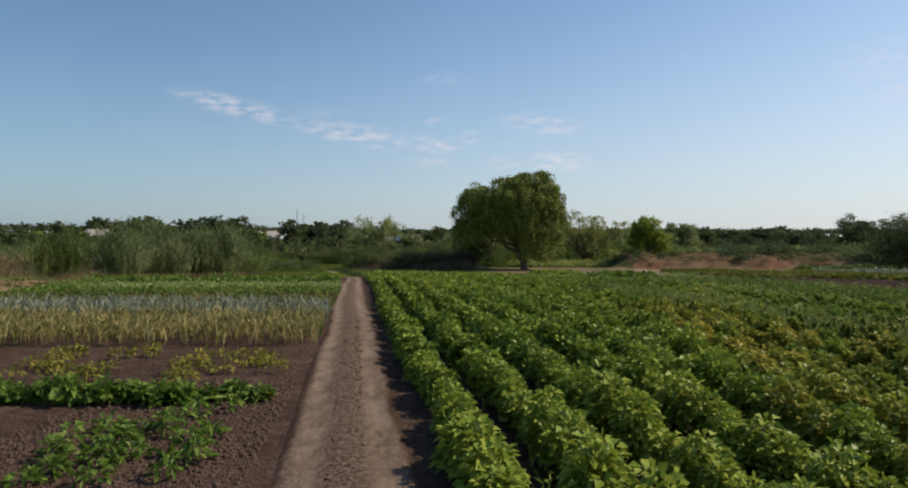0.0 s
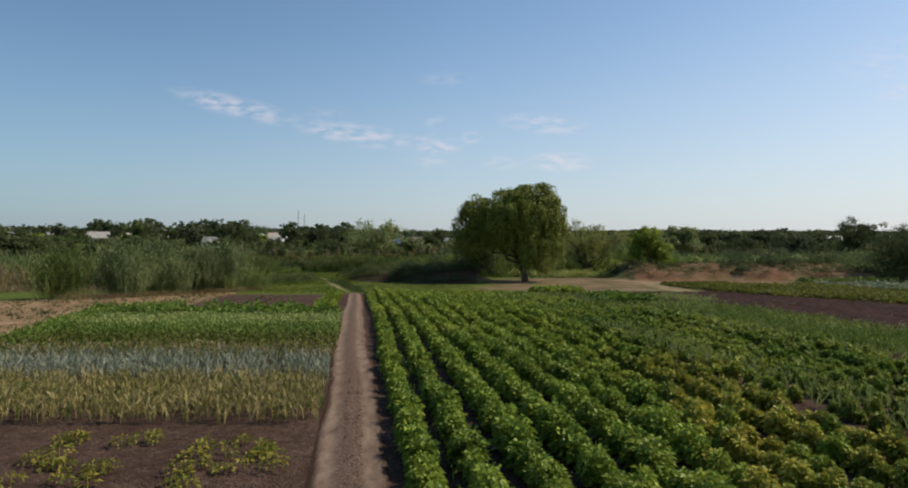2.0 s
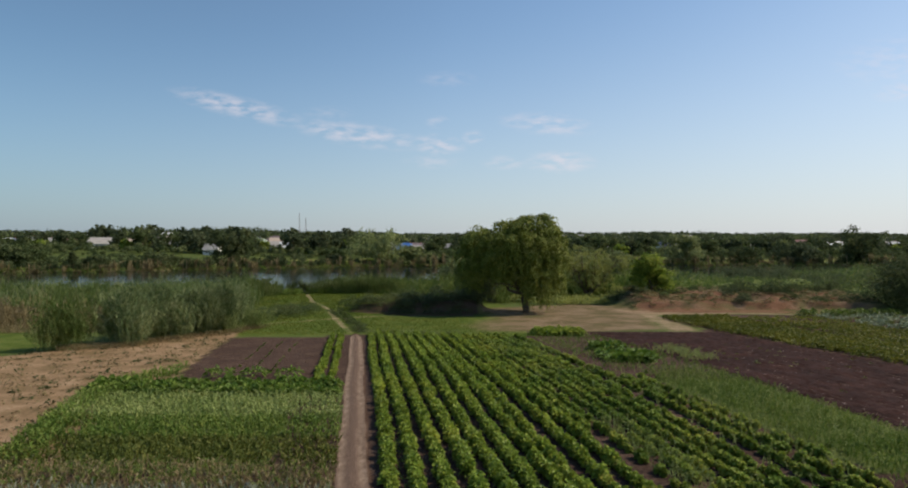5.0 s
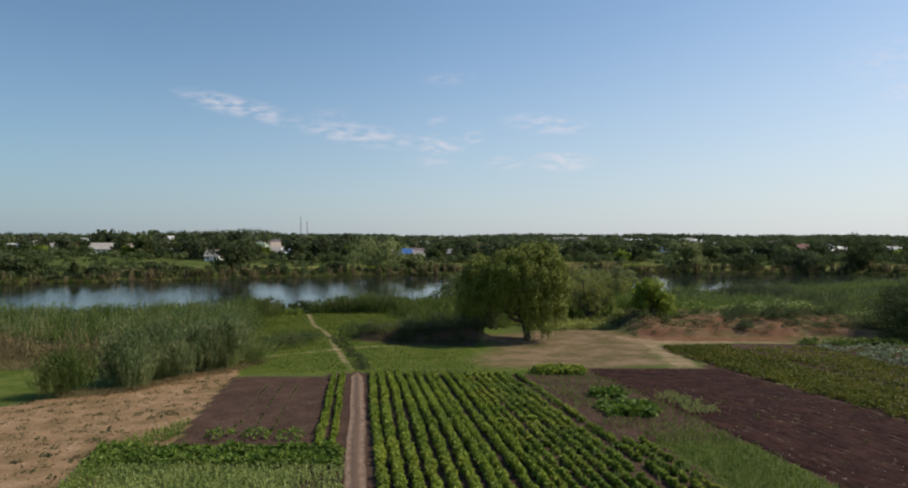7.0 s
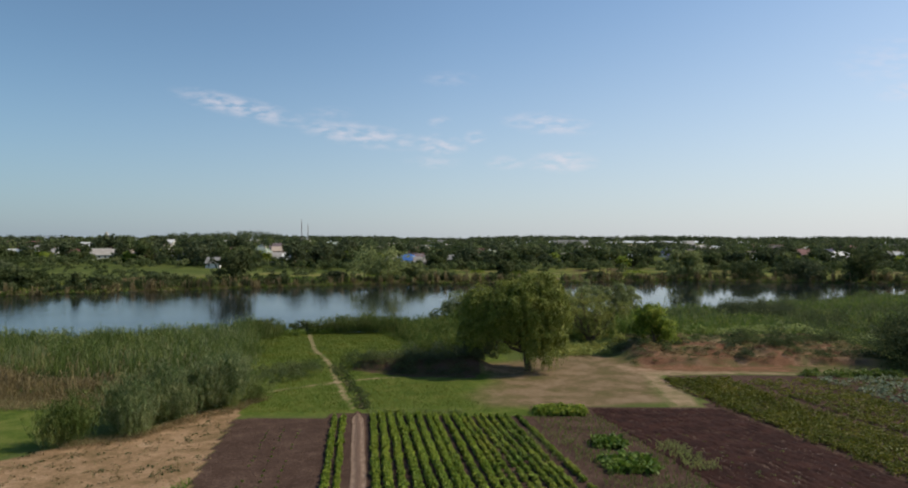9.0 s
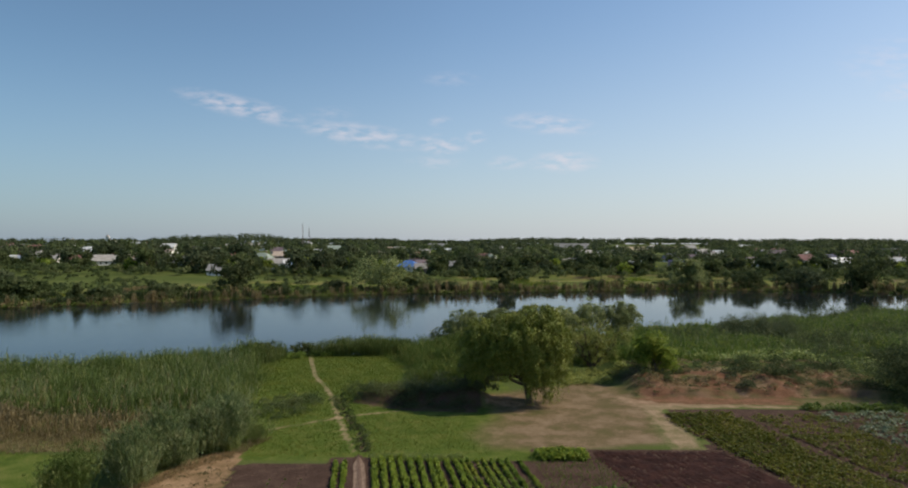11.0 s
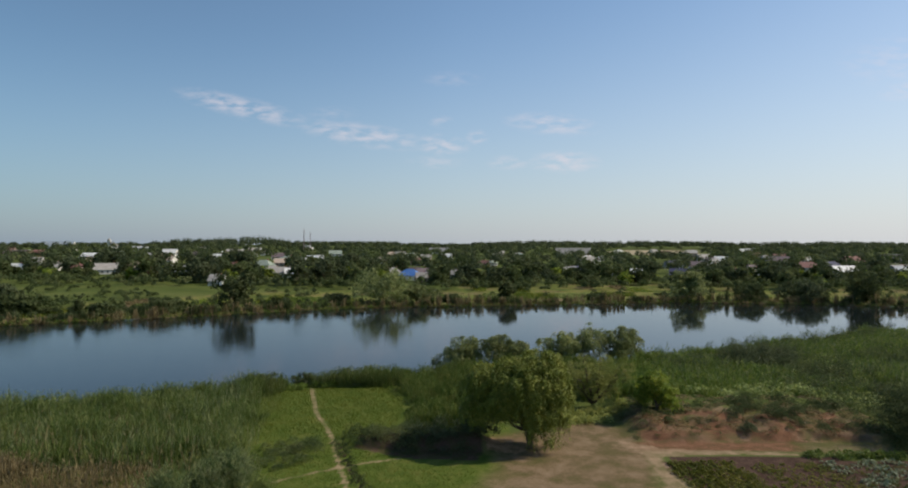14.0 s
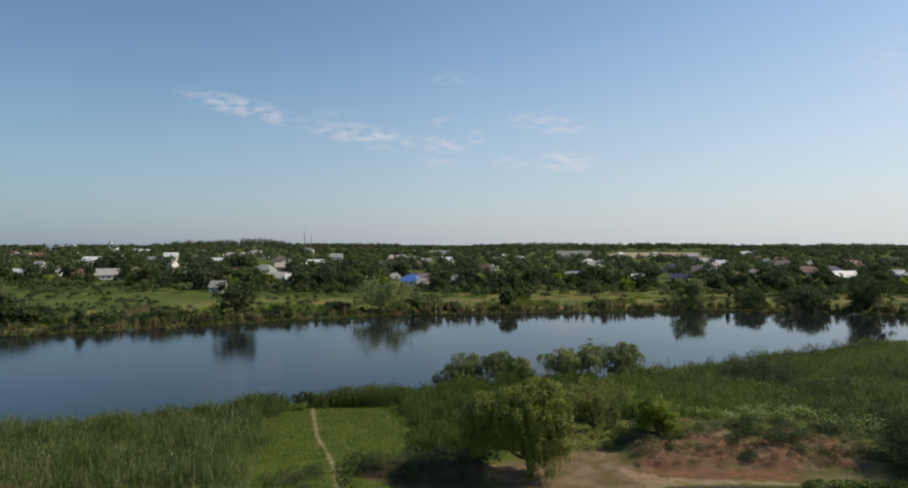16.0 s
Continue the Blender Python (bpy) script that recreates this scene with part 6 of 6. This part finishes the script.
HOUSES = [  # bearing, distance ahead, width, roof, wall, hipped, storeys, label
    (25, 402, 11, M_WHITEROOF, M_WALL, 0, 1, "whitewashed house with a white metal roof"), (163, 398, 8, M_SLATE, M_WALL, 0, 1, "small pale house with a grey slate roof"),
    (185, 400, 16, M_SLATE, M_WALL, 0, 1, "long pale house with a grey slate roof"), (130, 405, 6, M_REDROOF, M_WALL_WARM, 0, 1, "small house with a reddish roof"),
    (322, 400, 12, M_SLATE, M_WALL, 1, 1, "white house with a hipped grey roof"), (158, 560, 19, M_WHITEROOF, M_BRICKWALL, 0, 1, "brick house with a bright white roof"),
    (290, 520, 11, M_WALL_WARM, M_WALL, 0, 1, "pinkish house among garden trees"), (376, 560, 13, M_WHITEROOF, M_WALL, 0, 1, "pale house with a light roof"),
    (455, 470, 15, M_GREENROOF, M_WALL, 1, 1, "house with a greenish hipped roof"), (486, 500, 11, M_WALL_WARM, M_WALL_WARM, 0, 1, "pinkish plastered house among trees"),
    (486, 402, 13, M_SLATE, M_WALL, 0, 1, "white house with a grey roof and porch"), (503, 398, 8, M_WHITEROOF, M_WALL, 0, 1, "small white outbuilding beside a house"),
    (403, 405, 6, M_REDROOF, M_WALL_WARM, 0, 2, "tall narrow pink gabled house"), (375, 335, 8, M_SLATE, M_WALL, 0, 1, "small grey shed at the meadow's edge"),
    (60, 640, 12, M_REDROOF, M_BRICKWALL, 0, 1, "brick house with a red-brown roof"), (250, 800, 14, M_WHITEROOF, M_WALL, 0, 1, "pale house on the slope"),
    (545, 545, 15, M_WHITEROOF, M_WALL, 0, 1, "long white-roofed building among trees"), (680, 408, 11, M_SLATE, M_WALL_WARM, 1, 1, "beige house with a grey hipped roof"),
    (709, 392, 14, M_BLUEROOF, M_WALL, 1, 1, "house with a bright blue metal roof"), (731, 404, 9, M_DARKROOF, M_BRICKWALL, 0, 1, "brick house with a dull dark roof"),
    (787, 400, 6, M_SLATE, M_WALL, 0, 1, "small white gabled village house"), (664, 560, 10, M_WALL_WARM, M_WALL, 0, 1, "pale house among trees"),
    (990, 760, 42, M_SLATE, M_WALL, 0, 1, "long pale farm building on the slope"), (1012, 560, 16, M_SLATE, M_WALL, 0, 1, "grey-roofed pale house among trees"),
    (1000, 440, 12, M_NAVYROOF, M_WALL, 0, 1, "house with a blue-grey roof"), (1030, 520, 10, M_WHITEROOF, M_WALL, 1, 1, "house with a light pyramid roof"),
    (729, 376, 7, M_SLATE, M_WALL_WARM, 0, 1, "low grey shed below the blue-roofed house"), (772, 640, 12, M_WHITEROOF, M_WALL, 0, 1, "pale house among trees"),
    (690, 680, 14, M_SLATE, M_WALL, 0, 1, "grey-roofed house among trees"), (835, 500, 9, M_REDROOF, M_WALL_WARM, 0, 1, "small orange-roofed house among trees"),
    (1100, 420, 8, M_WHITEROOF, M_WALL, 0, 1, "white gabled cottage among trees"), (1176, 410, 14, M_NAVYROOF, M_WALL, 0, 1, "white house with a steep blue-grey roof"),
    (1283, 860, 12, M_WHITEROOF, M_WALL, 0, 1, "white house on the far slope"), (1296, 880, 10, M_WHITEROOF, M_WALL, 0, 1, "white house on the far slope"),
    (1390, 470, 18, M_REDROOF, M_WALL, 1, 1, "house with a dark red roof"), (1432, 480, 14, M_NAVYROOF, M_WALL, 1, 1, "house with a dark blue roof"),
    (1452, 430, 16, M_WHITEROOF, M_WALL, 0, 1, "long white low house among trees"), (1466, 560, 24, M_REDROOF, M_BRICKWALL, 1, 1, "large house with a red-brown roof"),
    (1232, 540, 8, M_SLATE, M_WALL, 0, 1, "small house with a grey roof"), (1345, 540, 24, M_DARKROOF, M_WALL_WARM, 1, 1, "wide house with a dark purple roof"),
    (1552, 440, 9, M_WHITEROOF, M_WALL, 0, 1, "small white house among trees"), (1300, 450, 10, M_DARKROOF, M_WALL, 0, 1, "house with a dark roof"),
    (1215, 470, 9, M_SLATE, M_WALL, 0, 1, "small grey-roofed house among trees"), (100, 980, 60, M_WHITEROOF, M_WALL, 0, 1, "long white farm building on the ridge"),
    (90, 426, 9, M_SLATE, M_WALL, 0, 1, "small pale house with a grey roof"), (230, 426, 9, M_WALL_WARM, M_WALL_WARM, 0, 1, "pinkish plastered cottage among trees"),
    (292, 418, 10, M_SLATE, M_WALL_WARM, 0, 1, "pinkish house with a grey roof"), (293, 618, 14, M_WHITEROOF, M_WALL, 0, 2, "tall white house with a light roof"),
    (266, 570, 18, M_SLATE, M_WALL_WARM, 0, 1, "long low beige farm shed"), (235, 814, 16, M_WHITEROOF, M_WALL, 0, 1, "pale house on the slope"),
    (345, 810, 14, M_SLATE, M_WALL, 0, 1, "pale grey-roofed house on the slope"), (384, 640, 14, M_WHITEROOF, M_WALL, 1, 1, "white-roofed house among trees"),
    (30, 638, 15, M_DARKROOF, M_BRICKWALL, 0, 1, "brick house with a dark roof"), (8, 614, 12, M_DARKROOF, M_WALL_WARM, 1, 1, "house with a dark purple roof"),
    (418, 670, 32, M_SLATE, M_WALL, 0, 1, "long pale farm building among trees"), (482, 606, 13, M_DARKROOF, M_WALL, 0, 1, "white house with a dark roof"),
    (533, 822, 10, M_WHITEROOF, M_WALL, 0, 2, "tall white gabled house on the slope"), (580, 694, 14, M_GREENROOF, M_WALL, 0, 1, "pale house with a greenish roof"),
    (676, 666, 13, M_WALL_WARM, M_WALL, 1, 1, "pinkish roofed house among trees"), (722, 538, 12, M_REDROOF, M_WALL_WARM, 1, 1, "house with a dull red roof"),
    (736, 618, 11, M_SLATE, M_WALL_WARM, 0, 1, "grey-roofed beige house among trees"), (712, 662, 11, M_GREENROOF, M_WALL, 1, 1, "house with a greenish roof"),
    (760, 814, 28, M_SLATE, M_WALL, 0, 1, "long pale building on the slope"), (1193, 690, 11, M_SLATE, M_WALL_WARM, 0, 2, "tall beige house on the slope"),
    (1215, 626, 14, M_SLATE, M_WALL, 0, 1, "low pale house among trees"), (1244, 578, 11, M_WHITEROOF, M_WALL_WARM, 0, 1, "small light-roofed house among trees"),
    (1345, 634, 14, M_REDROOF, M_WALL_WARM, 0, 1, "house with a dull red roof"), (1320, 614, 10, M_SLATE, M_WALL, 1, 1, "grey-roofed house among trees"),
    (984, 438, 9, M_SLATE, M_WALL, 0, 1, "small white cottage above the meadows"), (1548, 446, 14, M_SLATE, M_WALL, 0, 1, "white house with a grey roof"),
    (1160, 506, 15, M_NAVYROOF, M_WALL, 1, 1, "house with a dark blue-grey hipped roof"), (1204, 490, 13, M_DARKROOF, M_WALL, 0, 1, "house with a dark purple gabled roof"),
    (200, 640, 12, M_WHITEROOF, M_WALL, 0, 1, "white-roofed house among trees"), (440, 766, 15, M_SLATE, M_WALL, 0, 1, "pale house on the slope"),
    (860, 646, 10, M_SLATE, M_WALL_WARM, 0, 1, "small beige house among trees"), (60, 486, 9, M_SLATE, M_WALL, 0, 1, "small pale house among trees"),
]
for px, ahead, w, roof, wall, hip, storeys, label in HOUSES:
    house(px, ahead, w, roof, wall, label, hip=bool(hip), storeys=storeys, turn=rng.uniform(-25, 25), depth=min(w * 0.8, 11), roof_h=2.4 + 0.1 * w)
house(1535, 600, 17, M_SLATE, M_WALL_WARM, "grey two-storey unfinished block with a flat roof", depth=10, storeys=3, flat=True, name="apartment_block")
PLAIN = []
for _ in range(60):
    ahead = rng.uniform(420, 860)
    px = rng.uniform(-20, 1590)
    PLAIN.append(((px - 796) / 1056 * ahead, ahead, 7.0))
    r = (M_SLATE, M_SLATE, M_WHITEROOF, M_DARKROOF, M_GREENROOF, M_SLATE, M_REDROOF)[rng.integers(7)]
    house(px, ahead, rng.uniform(8, 13), r, (M_WALL, M_WALL_WARM)[rng.integers(2)], "plain village house half hidden by garden trees", hip=bool(rng.integers(2)), turn=rng.uniform(-40, 40))


def church():
    """White church with a small tower on the slope."""
    ahead = 900
    x = (190 - 796) / 1056 * ahead
    ob = new("church")
    ob.location = (x, ahead, float(land(x, ahead)) - 0.3)
    bm = bmesh.new()
    box(bm, -7, 7, -5, 5, 0, 6)
    part("nave", done(bm, "nave", M_WALL), ob)
    bm = bmesh.new()
    box(bm, -2.5, 2.5, -7.5, -5.05, 0, 13)
    part("tower", done(bm, "tower", M_WALL), ob)
    bm = bmesh.new()
    bmesh.ops.create_cone(bm, cap_ends=True, segments=8, radius1=3.0, radius2=0.1, depth=3.6, matrix=Matrix.Translation((0, -6.3, 14.8)))
    part("spire", done(bm, "spire", M_SLATE), ob)
    bm = bmesh.new()
    for dz in (0, 0.15):
        b = [bm.verts.new((p, q, 5.9 + dz)) for p, q in ((-7.5, -5.04), (7.5, -5.04), (7.5, 5.5), (-7.5, 5.5))]
        t = [bm.verts.new((0, -5.04, 9 + dz)), bm.verts.new((0, 5.5, 9 + dz))]
        bm.faces.new((b[1], b[2], t[1], t[0]))
        bm.faces.new((b[3], b[0], t[0], t[1]))
    part("roof", done(bm, "roof", M_SLATE), ob)
    tagged(ob, "small white church with a square tower", "church")


church()


def mast(px, ahead, height):
    """A lattice mast: three legs, rings of struts, a whip on top."""
    x = (px - 796) / 1056 * ahead
    ob = new("radio_mast")
    ob.location = (x, ahead, float(land(x, ahead)) - 0.2)
    for i in range(3):
        a = 2 * math.pi * i / 3
        part("leg", mesh_from("leg", *tube([(1.1 * math.cos(a), 1.1 * math.sin(a), 0), (0.45 * math.cos(a), 0.45 * math.sin(a), height * 0.9)], (0.16, 0.12), 5), M_STEEL), ob)
    for j in range(1, 9):
        z = height * 0.1 * j
        r = 1.1 - 0.65 * j / 9
        p = [(r * math.cos(2 * math.pi * i / 3), r * math.sin(2 * math.pi * i / 3), z + (0.5 if i % 2 else 0)) for i in range(4)]
        part("strut", mesh_from("strut", *tube(p, (0.07,) * 4, 4), M_STEEL), ob)
    part("antenna", mesh_from("antenna", *tube([(0, 0, height * 0.88), (0, 0, height)], (0.3, 0.12), 6), M_STEEL), ob)
    return tagged(ob, "thin lattice radio mast above the village", "mast", "radio masts")


mast(525, 700, 32.5)
mast(536, 705, 28)

# garden trees: a few kinds, copied
kinds = []
for i in range(7):
    h, w = (7.5, 8.5, 6.5, 9.0, 5.5, 8.0, 9.0)[i], (8.5, 9.5, 8.0, 10.0, 7.5, 7.0, 8.0)[i]
    x, y = -150 + 45 * i, 392 + 6 * (i % 3)
    kinds.append(bushy_tree("garden_tree", x, y, h, w, 520, (M_VILLAGE, M_DARKLEAF, M_VILLAGE, M_VILLAGE, M_BUSH, M_VILLAGE, M_DARKLEAF)[i], "leafy garden tree between the village houses", "tree", 1.0, "garden trees", bare=0.02, lobes_n=8))
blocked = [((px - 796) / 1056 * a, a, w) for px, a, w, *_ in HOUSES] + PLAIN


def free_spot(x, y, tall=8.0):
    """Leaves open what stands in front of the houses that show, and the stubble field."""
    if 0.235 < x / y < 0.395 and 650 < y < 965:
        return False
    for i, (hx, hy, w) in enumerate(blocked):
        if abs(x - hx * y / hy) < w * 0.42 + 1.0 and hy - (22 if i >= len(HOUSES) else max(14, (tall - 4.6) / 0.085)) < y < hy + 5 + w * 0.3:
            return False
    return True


made = 0
while made < 330:
    y = rng.uniform(335, 520) if made % 3 == 0 else rng.uniform(350, 425)
    x = rng.uniform(-0.80, 0.80) * y
    s = rng.uniform(0.8, 1.4) + (0.35 if -0.6 < x / y < -0.08 else 0)
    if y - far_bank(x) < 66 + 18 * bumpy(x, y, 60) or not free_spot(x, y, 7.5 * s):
        continue
    ob = copy_thing(kinds[rng.integers(7)], pose(x, y, float(land(x, y)) - 0.1, 0, 0, rng.uniform(0, 360)))
    ob.scale = (s, s, s)
    made += 1


n = 1750
ys = rng.uniform(425, 1010, n)
xs = rng.uniform(-0.86, 0.86, n) * ys
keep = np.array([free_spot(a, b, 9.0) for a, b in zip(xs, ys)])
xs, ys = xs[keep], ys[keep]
h = len(xs) // 2
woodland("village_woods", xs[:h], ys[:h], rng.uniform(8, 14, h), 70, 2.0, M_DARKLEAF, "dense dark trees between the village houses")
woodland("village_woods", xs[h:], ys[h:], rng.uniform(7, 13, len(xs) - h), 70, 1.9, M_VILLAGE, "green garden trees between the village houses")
n = 1500
ys = rng.uniform(1010, 1180, n)
xs = rng.uniform(-0.95, 0.95, n) * ys
size = np.interp(xs, (-1000, -700, -560, -470, -420, -365, -315, -190, 0, 140, 240, 400, 1000), (9, 9, 11, 17, 18, 26, 16, 12, 11, 14, 15, 14, 14)) + 2.5 * bumpy(xs, ys, 45) + rng.uniform(-2, 2, n)
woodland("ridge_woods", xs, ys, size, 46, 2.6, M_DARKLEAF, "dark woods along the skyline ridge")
n = 420
xs, ys = rng.uniform(-0.8, 0.8, n), rng.uniform(325, 380, n)
xs = xs * ys
keep = ys - far_bank(xs) > 55
woodland("garden_scrub", xs[keep], ys[keep], rng.uniform(3.5, 7.5, keep.sum()), 80, 1.1, M_VILLAGE, "garden scrub above the far meadows")

# a small white bag left at the bed's end
bm = bmesh.new()
bmesh.ops.create_icosphere(bm, subdivisions=2, radius=0.16)
for q in bm.verts:
    q.co.z = max(q.co.z * 0.7, -0.06) + 0.02 * math.sin(19 * q.co.x)
    q.co.x *= 1.2
ob = new("plastic_bag", done(bm, "plastic_bag", M_PLASTIC))
ob.location = (-6.4, 31.3, float(land(-6.4, 31.3)) + 0.06)
tagged(ob, "crumpled white plastic bag on the bed's edge", "bag")
